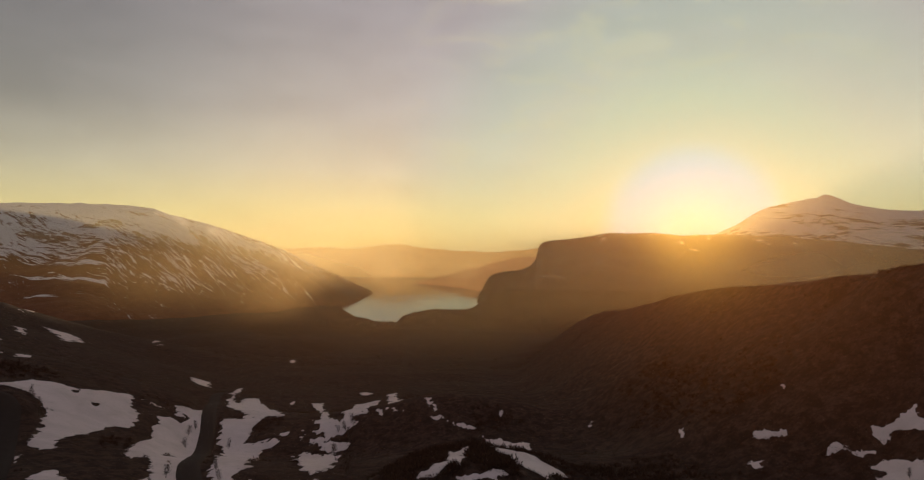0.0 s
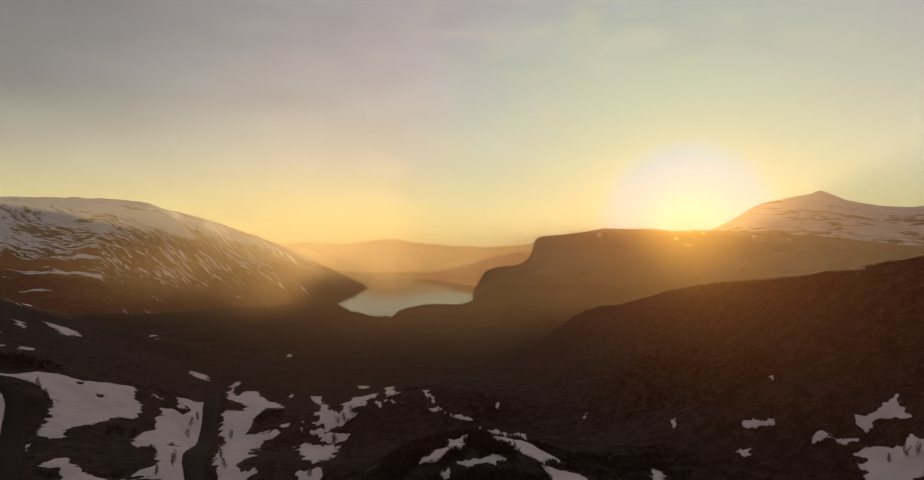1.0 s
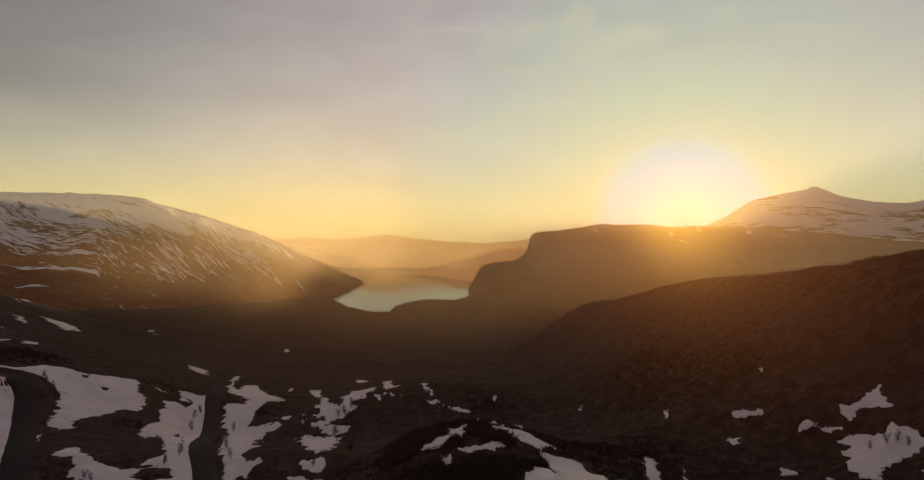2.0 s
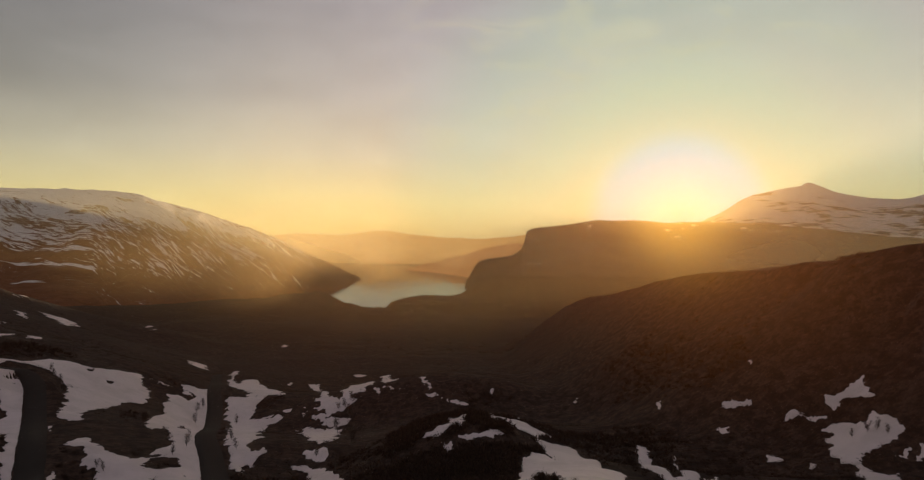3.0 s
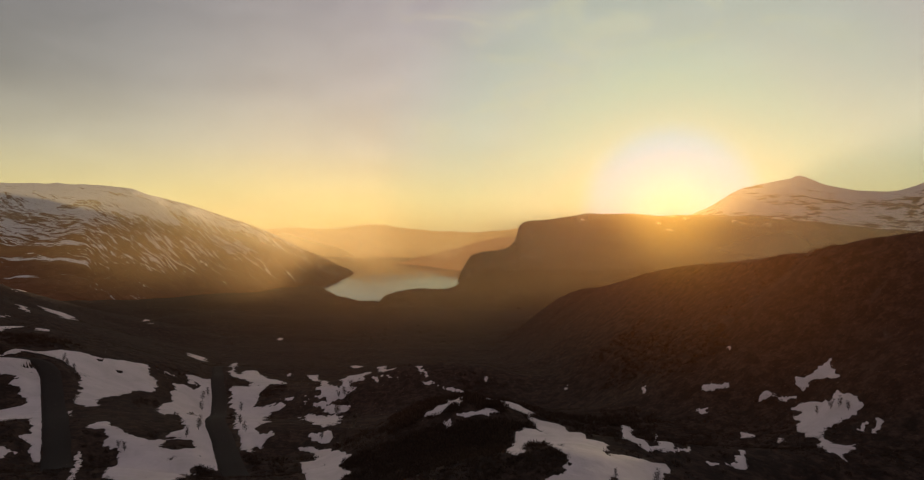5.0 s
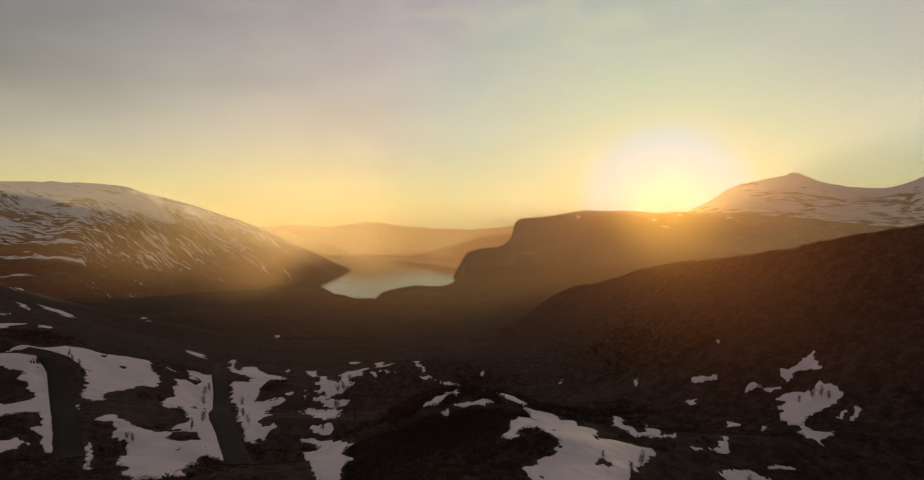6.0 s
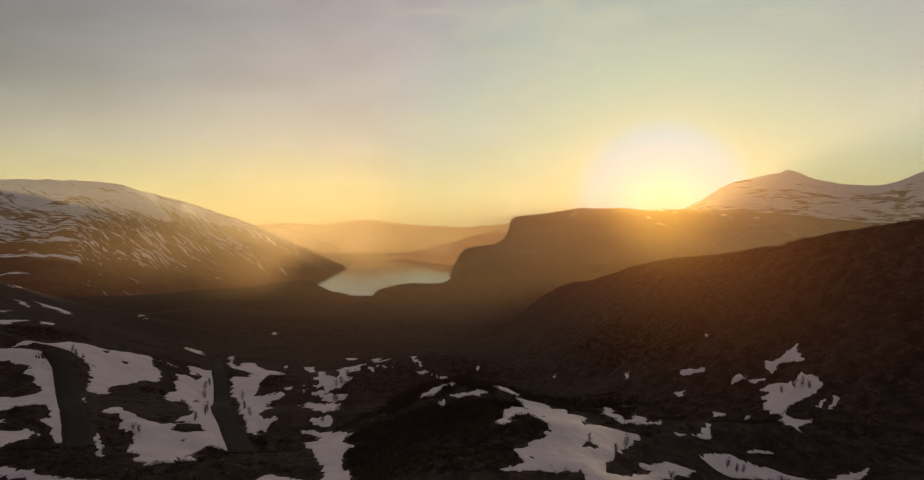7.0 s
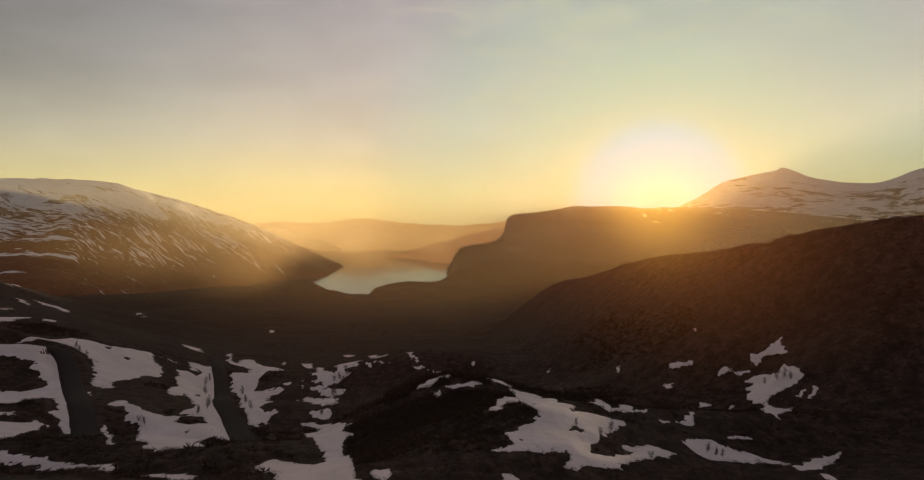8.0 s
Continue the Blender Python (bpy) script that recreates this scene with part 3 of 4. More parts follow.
def road_distance(x, y, line):
    """How far points lie from the middle of a road, and on which side (+1 on its left when it runs downhill to the valley end)."""
    best, side = np.full(x.shape, 1e9), np.zeros(x.shape)
    for a, b in zip(line[:-1], line[1:]):
        d = b - a
        t = np.clip(((x - a[0]) * d[0] + (y - a[1]) * d[1]) / (d[0] ** 2 + d[1] ** 2), 0, 1)
        far = np.hypot(x - a[0] - t * d[0], y - a[1] - t * d[1])
        turn = np.sign(d[0] * (y - a[1]) - d[1] * (x - a[0]))
        side = np.where(far < best, turn, side)
        best = np.minimum(best, far)
    return best, side


def make_snow_patch(outline, holes, seed):
    """A sheet of snow that fills an outline, ragged at its rim, and dips under the ground outside it."""
    s = np.array(outline)
    depth = float(np.median(s[:, 1]))
    cell = float(np.clip(depth / 760, 0.2, 1.6))
    gx = np.arange(s[:, 0].min() - 2, s[:, 0].max() + 2, cell)
    gy = np.arange(s[:, 1].min() - 4, s[:, 1].max() + 4, cell * 1.8)
    x, y = np.meshgrid(gx, gy)
    unit = depth / 170
    wx = x + fractal(x, y * 0.4, 3.0 * unit, 5, seed, 0.7) * 0.46 * unit
    wy = y + fractal(x, y * 0.4, 3.0 * unit, 5, seed + 5, 0.7) * 1.2 * unit
    f = outline_depth(wx, wy, outline)
    for hole in holes:
        f = np.minimum(f, -outline_depth(wx, wy, hole))
    # far scraps are thinner and more broken up than the deep patches near by
    worn, thin = (0.22, 0.05) if depth < 240 else (0.42, -0.10 if depth < 400 else -0.25)
    f = f + fractal(x, y * 0.4, 1.5 * unit, 4, seed + 9, 0.75) * worn * unit + thin * unit
    # ploughed banks reach right up to the inner edge of the tarmac
    for name, line in ROAD_LINES.items():
        if name == "upper" or s[:, 0].min() > line[:, 0].max() + 8 or s[:, 1].min() > line[:, 1].max() + 8:
            continue
        far, side = road_distance(x, y, line)
        inner = (side < 0) & (y > 148)
        f = np.where(inner, f + 2.6 * np.exp(-np.maximum(far - ROAD_HALF, 0) / 2.2), f)
        f = np.minimum(f, far - ROAD_HALF - 0.25 + 0.12 * fractal(x, y, 1.5, 2, seed + 3))
    # tufts of heather stick out where the snow is thin
    f = np.minimum(f, 1.3 * unit * (1.25 - fractal(x, y * 0.35, 5 * unit, 4, seed + 31)))
    rim = np.abs(f + 0.05) < 0.16 * unit
    RIMS.append(np.c_[x[rim], y[rim]])
    keep = f > -0.9
    cells = keep[:-1, :-1] | keep[:-1, 1:] | keep[1:, 1:] | keep[1:, :-1]
    faces = grid_faces(*x.shape)[cells.ravel()]
    if not len(faces):
        return
    lot = pieces(faces, x.size)
    for which in np.unique(lot):
        part_faces = faces[lot == which]
        used, inverse = np.unique(part_faces, return_inverse=True)
        ff = f.ravel()[used]
        if ff.max() < 0.02 or (ff > 0).sum() < 6:
            continue
        fx, fy = x.ravel()[used], y.ravel()[used]
        lift = np.where(ff > 0, 0.03 + 0.30 * (1 - np.exp(-ff / 1.2)), 0.03 + ff * 2.0)
        ob = mesh_object("snow_patch", np.c_[fx, fy, ground_height(fx, fy) + lift], inverse.reshape(-1, 4), SNOW)
        wide = np.ptp(fx[ff > 0])
        tagged(ob, "broad field of old grey-white spring snow on dark heath" if wide > 14 else
               "patch of old grey-white spring snow on dark heath" if wide > 4 else "small scrap of old snow on dark heath",
               "snow patch", group="snow patches")


make_snow_patch([(-148.8, 201.2), (-143.2, 208.9), (-141.0, 212.6), (-138.9, 213.6), (-134.5, 211.2), (-132.7, 213.0), (-129.3, 209.6), (-124.6, 203.1), (-119.5, 194.4), (-115.6, 189.0), (-109.8, 183.2), (-96.4, 162.5), (-92.4, 156.8), (-87.5, 150.3), (-90.0, 151.6), (-93.7, 154.9), (-96.4, 157.7), (-98.8, 158.1), (-98.4, 160.9), (-101.4, 166.4), (-112.1, 180.8), (-108.0, 165.8), (-106.3, 156.7), (-109.5, 147.7), (-134.6, 181.6), (-125.9, 183.2), (-123.5, 184.5), (-121.5, 189.2), (-121.2, 192.9), (-124.7, 196.4), (-127.3, 200.3), (-128.7, 200.6), (-131.4, 199.2), (-133.8, 204.3), (-136.2, 201.1), (-139.7, 201.0), (-146.1, 197.5)],
                [], 100)
make_snow_patch([(-104.6, 141.1), (-102.7, 150.8), (-101.2, 148.8), (-103.4, 139.4)],
                [], 113)
make_snow_patch([(-100.9, 136.0), (-97.7, 145.9), (-97.4, 149.8), (-95.1, 149.0), (-93.5, 141.5), (-89.9, 130.5), (-88.9, 125.8), (-88.5, 119.2)],
                [], 126)
make_snow_patch([(-151.3, 204.7), (-146.3, 213.4), (-146.1, 224.9), (-147.8, 248.0), (-145.0, 254.8), (-139.6, 257.6), (-138.1, 265.6), (-137.1, 285.9), (-131.4, 280.2), (-126.0, 270.3), (-120.5, 264.5), (-115.1, 250.0), (-115.9, 239.3), (-110.5, 212.3), (-111.3, 210.3), (-105.5, 198.5), (-106.2, 192.3), (-109.8, 195.0), (-116.4, 206.6), (-117.6, 212.1), (-124.9, 221.7), (-133.8, 233.1), (-137.7, 234.5), (-141.7, 234.2), (-144.3, 233.4), (-144.5, 222.4), (-146.9, 208.8), (-150.5, 203.5)],
                [[(-138.8, 252.6), (-138.8, 260.4), (-137.1, 254.9), (-137.2, 251.0)], [(-129.5, 252.5), (-128.9, 255.3), (-127.6, 252.0), (-128.3, 250.6)]], 139)
make_snow_patch([(-124.5, 298.7), (-120.0, 306.0), (-113.0, 304.0), (-101.0, 275.0), (-85.0, 232.0), (-75.0, 205.0), (-69.8, 193.0), (-66.6, 182.5), (-59.1, 164.4), (-58.4, 161.5), (-60.7, 160.7), (-61.4, 156.9), (-40.5, 101.7), (-42.6, 99.7), (-48.3, 104.3), (-54.8, 113.8), (-58.4, 119.0), (-61.8, 124.5), (-78.4, 158.8), (-77.7, 159.9), (-80.6, 160.1), (-83.4, 162.1), (-85.1, 166.3), (-88.1, 170.6), (-89.9, 168.2), (-91.5, 168.4), (-93.8, 177.1), (-91.7, 178.5), (-86.3, 173.1), (-82.1, 170.9), (-78.1, 170.5), (-76.4, 175.4), (-74.7, 180.7), (-77.1, 178.8), (-77.9, 186.4), (-77.4, 190.3)] + [(-83.2, 203.7), (-88.7, 212.6), (-89.1, 204.6), (-92.1, 206.4), (-102.0, 226.9), (-106.8, 244.5), (-114.3, 263.8), (-119.4, 277.4), (-117.8, 281.4), (-113.6, 278.4), (-114.8, 291.0), (-116.8, 292.9), (-121.7, 293.3)],
                [[(-74.7, 170.9), (-76.2, 176.0), (-72.0, 182.3), (-68.9, 178.6), (-68.0, 174.0), (-70.8, 169.5), (-72.7, 167.9)], [(-64.2, 165.6), (-64.8, 171.6), (-63.5, 170.3), (-62.7, 165.6)]], 152)
make_snow_patch([(-223.0, 522.1), (-214.5, 519.6), (-207.0, 522.0), (-188.0, 478.0), (-185.5, 460.1), (-198.0, 474.0)],
                [], 165)
make_snow_patch([(-176.0, 490.1), (-176.5, 505.2), (-131.5, 376.3), (-126.6, 368.8), (-131.2, 390.6), (-127.1, 399.8), (-113.1, 371.3), (-86.4, 316.2), (-87.5, 310.1), (-91.8, 307.8), (-89.1, 293.4), (-87.4, 282.6), (-85.2, 273.7), (-82.4, 274.3), (-78.2, 276.9), (-74.4, 277.5), (-75.0, 269.9), (-78.0, 267.7), (-63.6, 214.9), (-58.6, 195.1), (-56.3, 199.3), (-54.9, 197.9), (-55.4, 193.0), (-54.9, 188.0), (-56.4, 184.9), (-55.7, 179.8), (-56.2, 176.2), (-59.1, 181.3), (-62.5, 189.2), (-66.6, 197.9), (-88.5, 256.3), (-95.5, 270.9), (-102.2, 287.8), (-103.5, 296.9), (-99.5, 300.0), (-96.3, 302.7), (-102.1, 312.3), (-110.4, 324.2), (-115.7, 328.5), (-135.6, 380.2)],
                [], 178)
make_snow_patch([(-78.1, 284.0), (-75.6, 286.1), (-73.9, 281.4), (-75.4, 279.7)],
                [], 191)
make_snow_patch([(-101.2, 411.2), (-94.2, 412.9), (-67.4, 314.0), (-61.7, 299.6), (-57.3, 297.9), (-75.0, 409.2), (-68.8, 416.4), (-63.9, 421.1), (-48.7, 302.6), (-52.1, 298.8), (-49.8, 288.4), (-52.1, 277.4), (-55.6, 276.0), (-60.4, 281.2), (-65.2, 285.4), (-70.0, 289.5), (-63.4, 289.0), (-65.9, 294.4), (-69.6, 302.5), (-66.6, 303.5), (-93.3, 393.4)],
                [], 204)
make_snow_patch([(-68.2, 280.0), (-63.7, 278.9), (-58.6, 278.7), (-51.5, 274.1), (-47.6, 272.6), (-49.6, 263.6), (-53.5, 265.4), (-57.7, 268.4), (-61.5, 274.6), (-65.9, 277.7)],
                [], 217)
make_snow_patch([(-66.9, 261.9), (-63.1, 265.8), (-56.9, 264.5), (-49.2, 261.6), (-42.2, 219.4), (-42.6, 204.0), (-48.4, 212.0), (-64.0, 259.4)],
                [], 230)
make_snow_patch([(-45.3, 196.4), (-42.6, 198.2), (-40.9, 204.7), (-38.1, 193.2), (-39.0, 188.9), (-41.8, 190.3), (-44.0, 192.5)],
                [], 243)
make_snow_patch([(-46.4, 187.8), (-37.2, 184.5), (-23.4, 141.0), (-23.8, 129.2), (-20.3, 121.4), (-20.9, 116.5), (-20.8, 111.7), (-17.0, 100.5), (-12.9, 77.7), (-11.0, 71.6), (-9.2, 64.2), (-21.7, 66.1), (-22.1, 78.1), (-26.2, 88.2), (-29.5, 92.9), (-29.6, 101.0), (-27.5, 103.2), (-24.5, 102.7), (-19.2, 88.9), (-22.9, 108.5), (-25.0, 113.7), (-27.9, 122.9), (-39.8, 164.8), (-35.5, 161.7), (-41.4, 183.1), (-45.1, 184.7)],
                [], 256)
make_snow_patch([(-84.3, 114.0), (-76.8, 114.0), (-71.8, 112.4), (-62.4, 107.6), (-48.2, 91.0), (-46.8, 87.0), (-64.1, 106.2), (-73.7, 110.9), (-84.0, 111.6)],
                [], 269)
make_snow_patch([(-42.2, 85.9), (-41.5, 87.4), (-39.6, 87.0), (-38.1, 87.3), (-35.3, 87.0), (-34.8, 85.0), (-36.5, 83.4), (-40.4, 85.7)],
                [], 282)
make_snow_patch([(-10.7, 74.9), (-9.9, 75.9), (-8.3, 76.3), (-7.9, 73.5), (-8.3, 71.3), (-8.4, 69.2), (-9.4, 72.2)],
                [], 295)
make_snow_patch([(-10.1, 144.5), (-7.8, 147.3), (-5.6, 148.3), (-6.9, 168.7), (-4.4, 168.7), (-2.5, 174.1), (-3.1, 145.9), (-5.1, 146.0), (-6.3, 142.7), (-8.2, 143.2)],
                [], 308)
make_snow_patch([(-6.4, 139.8), (-4.9, 140.3), (-4.5, 137.8), (-5.4, 137.3)],
                [], 321)
make_snow_patch([(9.9, 144.9), (13.2, 144.9), (17.2, 145.7), (17.9, 120.0), (20.0, 116.6), (17.3, 103.0), (22.1, 108.6), (24.8, 107.8), (27.3, 110.6), (26.7, 105.5), (23.0, 97.8), (19.9, 91.6), (17.1, 85.9), (16.0, 81.9), (15.7, 80.3), (18.0, 81.1), (20.6, 82.8), (23.0, 84.9), (21.4, 86.1), (21.4, 87.7), (23.3, 88.9), (26.7, 93.7), (29.5, 94.6), (31.3, 94.9), (26.2, 86.5), (21.9, 80.5), (19.8, 78.1), (18.2, 75.7), (16.9, 76.0), (14.8, 75.8), (12.8, 74.4), (11.8, 75.7), (13.1, 78.9), (13.2, 81.1), (11.3, 80.4), (9.1, 80.5), (6.2, 80.2), (4.4, 80.1), (3.2, 81.4), (4.9, 81.7)] + [(6.3, 82.9), (6.1, 86.5), (5.2, 88.3), (7.4, 89.8), (8.7, 91.3), (11.3, 92.6), (10.3, 94.2), (11.3, 95.6), (11.1, 99.9), (9.7, 102.1), (8.8, 120.2), (6.0, 101.0), (5.0, 98.6), (3.9, 102.0), (7.1, 128.8), (8.6, 134.7), (11.0, 134.2), (12.0, 125.5), (11.3, 138.6)],
                [[(14.8, 90.9), (16.0, 93.2), (16.8, 92.9), (16.9, 91.0), (15.1, 90.2)]], 334)
make_snow_patch([(4.5, 73.0), (5.7, 73.1), (6.2, 71.6), (7.0, 69.6), (4.8, 69.3)],
                [], 347)
make_snow_patch([(35.2, 105.8), (38.2, 108.3), (40.8, 108.9), (44.6, 108.4), (47.0, 107.2), (49.1, 105.4), (51.9, 103.4), (50.3, 102.0), (47.0, 103.0), (41.1, 99.8), (36.6, 97.5), (35.9, 100.4), (35.4, 103.2)],
                [], 360)
make_snow_patch([(51.7, 102.1), (54.7, 103.4), (58.4, 105.2), (61.2, 105.9), (57.6, 102.0), (53.9, 98.6), (51.2, 98.4)],
                [], 373)
make_snow_patch([(51.4, 93.2), (51.4, 89.4), (49.4, 86.6), (49.7, 89.4)],
                [], 386)
make_snow_patch([(77.5, 174.6), (79.5, 173.2), (81.7, 173.0), (83.9, 174.4), (85.4, 175.7), (83.8, 171.4), (82.5, 167.5), (81.8, 163.8), (81.4, 167.6), (79.5, 170.0), (77.5, 170.6), (76.5, 169.9), (77.4, 172.8)],
                [], 399)
make_snow_patch([(72.1, 165.1), (73.4, 166.3), (74.9, 158.4), (77.0, 160.5), (78.3, 159.6), (77.7, 154.1), (76.5, 147.7), (75.6, 145.5), (73.9, 145.3), (72.4, 143.5), (70.0, 143.9), (68.3, 145.6), (65.5, 142.4), (64.5, 144.6), (65.4, 151.2), (68.3, 156.9), (70.2, 163.3), (70.6, 160.0), (72.3, 160.5), (71.4, 165.2)],
                [], 412)
make_snow_patch([(67.6, 177.0), (69.6, 177.6), (71.6, 176.6), (72.2, 174.3), (71.3, 174.0), (73.5, 171.8), (74.7, 169.3), (74.2, 167.6), (72.2, 170.6), (70.5, 173.9), (69.7, 175.8)],
                [], 425)
make_snow_patch([(60.5, 194.1), (61.9, 195.9), (63.8, 195.2), (65.1, 191.9), (67.1, 190.1), (66.8, 188.7), (63.7, 191.0), (62.0, 193.7)],
                [], 438)
make_snow_patch([(57.5, 185.8), (59.3, 184.7), (58.5, 182.3), (57.3, 180.9), (57.4, 184.0)],
                [], 451)
make_snow_patch([(38.1, 115.5), (40.5, 118.0), (41.9, 121.2), (43.6, 124.6), (43.0, 121.1), (41.4, 117.6), (40.3, 115.3)],
                [], 464)
make_snow_patch([(57.7, 159.7), (60.1, 164.5), (61.5, 162.3), (60.7, 159.4), (58.6, 158.3)],
                [], 477)
make_snow_patch([(60.1, 147.4), (62.2, 150.9), (61.7, 148.4), (59.3, 144.5)],
                [], 490)
make_snow_patch([(62.2, 136.6), (66.2, 141.7), (64.9, 136.6), (65.8, 133.9), (68.0, 135.1), (62.7, 126.4), (57.9, 120.0), (58.5, 123.0), (56.9, 123.1)],
                [], 503)
make_snow_patch([(23.9, 123.0), (36.2, 178.2), (37.8, 174.5), (27.0, 119.6), (28.6, 119.5), (41.8, 168.2), (31.3, 119.3), (34.5, 121.9), (32.9, 118.7), (29.2, 117.4), (26.2, 115.9), (25.2, 118.8)],
                [], 516)
make_snow_patch([(50.9, 216.1), (53.4, 223.3), (53.6, 217.6), (51.5, 213.7)],
                [], 529)
make_snow_patch([(71.2, 139.9), (73.7, 140.3), (71.7, 138.4)],
                [], 542)
make_snow_patch([(72.3, 137.2), (75.5, 139.0), (75.6, 138.0), (73.0, 136.8)],
                [], 555)
make_snow_patch([(45.3, 112.3), (48.5, 113.0), (50.1, 112.6), (48.4, 111.6), (45.9, 111.6)],
                [], 568)
make_snow_patch([(-85.7, 461.2), (-84.2, 483.1), (-74.2, 466.7), (-76.6, 451.2)],
                [], 581)
make_snow_patch([(-64.8, 459.3), (-60.3, 466.7), (-36.5, 310.3), (-40.2, 310.9)],
                [], 594)
make_snow_patch([(-27.2, 315.1), (-23.1, 306.5), (-19.3, 294.6), (-22.5, 298.7)],
                [], 607)
make_snow_patch([(-40.0, 305.4), (-36.3, 301.4), (-32.7, 293.5), (-36.2, 296.4)],
                [], 620)
make_snow_patch([(-44.4, 305.3), (-39.9, 297.8), (-41.6, 296.6)],
                [], 633)
make_snow_patch([(-230.5, 778.5), (-245.5, 837.1), (-241.5, 844.0), (-227.6, 805.3), (-193.2, 679.1), (-230.7, 803.6), (-235.1, 806.4)],
                [], 646)
make_snow_patch([(-187.2, 253.5), (-191.4, 283.2), (-191.6, 296.0), (-187.1, 280.5), (-178.2, 256.8), (-175.4, 237.4)],
                [], 659)
make_snow_patch([(-189.3, 297.0), (-187.0, 302.8), (-182.7, 296.5), (-184.1, 291.7)],
                [], 672)
make_snow_patch([(-311.6, 458.3), (-308.2, 462.4), (-286.1, 438.1), (-278.3, 423.2), (-287.8, 428.9)],
                [], 685)
make_snow_patch([(-387.0, 603.3), (-385.4, 615.4), (-373.9, 619.1), (-366.4, 619.4), (-277.4, 459.3), (-298.4, 479.7)],
                [], 698)
make_snow_patch([(-216.5, 293.3), (-265.5, 385.9), (-252.7, 364.4), (-205.2, 277.9)],
                [], 711)
make_snow_patch([(-364.3, 743.0), (-540.8, 1123.7), (-347.0, 718.2), (-348.0, 712.3)],
                [], 724)
make_snow_patch([(-1286.3, 1926.4), (-1205.9, 1830.4), (-1043.5, 1609.7), (-1057.9, 1609.7)],
                [], 737)
make_snow_patch([(-1244.4, 1807.8), (-1118.3, 1674.4), (-421.2, 623.9)],
                [], 750)
make_snow_patch([(73.0, 206.4), (74.4, 206.3), (73.3, 204.9)],
                [], 763)
make_snow_patch([(34.7, 281.9), (37.4, 284.7), (36.7, 278.1)],
                [], 776)
make_snow_patch([(2.6, 291.5), (5.1, 296.7), (5.3, 292.3)],
                [], 789)
make_snow_patch([(34.8, 115.6), (36.6, 115.9), (35.4, 114.4)],
                [], 802)
make_snow_patch([(-105.8, 185.5), (-105.8, 187.3), (-100.0, 177.2), (-102.2, 179.7)],
                [], 815)
make_snow_patch([(-84.7, 154.3), (-83.9, 154.7), (-63.4, 118.4), (-62.2, 115.8), (-65.6, 120.7)],
                [], 828)
make_snow_patch([(-111.0, 401.2), (-112.8, 415.8), (-108.8, 409.3), (-106.0, 393.2)],
                [], 841)
make_snow_patch([(-0.7, 177.0), (1.6, 177.0), (5.4, 177.0), (9.7, 176.0), (13.4, 171.0), (15.9, 165.5), (10.9, 147.7), (7.3, 150.3), (4.2, 169.2), (1.9, 174.3)],
                [], 854)
make_snow_patch([(-3.6, 141.5), (-1.3, 142.7), (2.4, 143.8), (5.3, 143.5), (3.3, 141.1), (-1.2, 140.2)],
                [], 867)

make_snow_patch([(-22.6, 286.8), (-19.4, 287.7), (-14.4, 286.0), (-15.0, 283.2), (-19.4, 284.5)],
                [], 880)
make_snow_patch([(-13.5, 281.6), (-7.5, 282.2), (-2.4, 277.4), (-5.6, 275.8), (-11.0, 278.4)],
                [], 893)
make_snow_patch([(-1.4, 268.5), (4.0, 268.2), (8.0, 264.6), (14.9, 261.0), (13.5, 252.0), (8.0, 251.0), (3.0, 255.0), (0.5, 258.0)],
                [], 906)
make_snow_patch([(-131.5, 288.3), (-129.1, 292.0), (-122.8, 288.4), (-126.0, 284.4)],
                [], 919)
make_snow_patch([(-121.4, 291.2), (-119.2, 293.8), (-115.1, 289.0), (-118.0, 286.5)],
                [], 932)


# ---- scrub and birches ----
def twig_material(name, a, b):
    m, n = material(name)
    shade = n.add("ShaderNodeNewGeometry").outputs["Random Per Island"]
    colour = n.mix(shade, a, b)
    front, behind = n.node("ShaderNodeBsdfDiffuse", Color=colour), n.node("ShaderNodeBsdfTranslucent", Color=colour)
    both = n.node("ShaderNodeMixShader", i0=0.45, i1=front.outputs[0], i2=behind.outputs[0])
    n.node("ShaderNodeOutputMaterial", Surface=both.outputs[0])
    return m


SCRUB = twig_material("bare_scrub", (0.036, 0.024, 0.019), (0.080, 0.051, 0.038))
TWIGS = twig_material("birch_twigs", (0.07, 0.052, 0.045), (0.12, 0.09, 0.075))
WOODS = twig_material("far_birch_woods", (0.045, 0.034, 0.024), (0.085, 0.062, 0.044))
BARK = twig_material("birch_bark", (0.10, 0.09, 0.08), (0.16, 0.145, 0.13))


def near_road(x, y, reach):
    hit = np.zeros(x.shape, bool)
    for line in ROAD_LINES.values():
        d = np.full(x.shape, 1e9)
        for p in line:
            d = np.minimum(d, np.hypot(x - p[0], y - p[1]))
        hit |= d < reach
    return hit


def snow_tree():
    from_snow = [ob for ob in scene.objects if ob.name.startswith("snow_patch")]
    xs = []
    for ob in from_snow:
        co = np.empty(len(ob.data.vertices) * 3, np.float32)
        ob.data.vertices.foreach_get("co", co)
        co = co.reshape(-1, 3)
        xs.append(co[co[:, 2] > ground_height(co[:, 0].astype(float), co[:, 1].astype(float)) + 0.06])
    return np.vstack(xs)


SNOWY = snow_tree()
SNOW_CELLS = set(zip((SNOWY[:, 0] / 1.2).astype(int).tolist(), (SNOWY[:, 1] / 1.8).astype(int).tolist()))


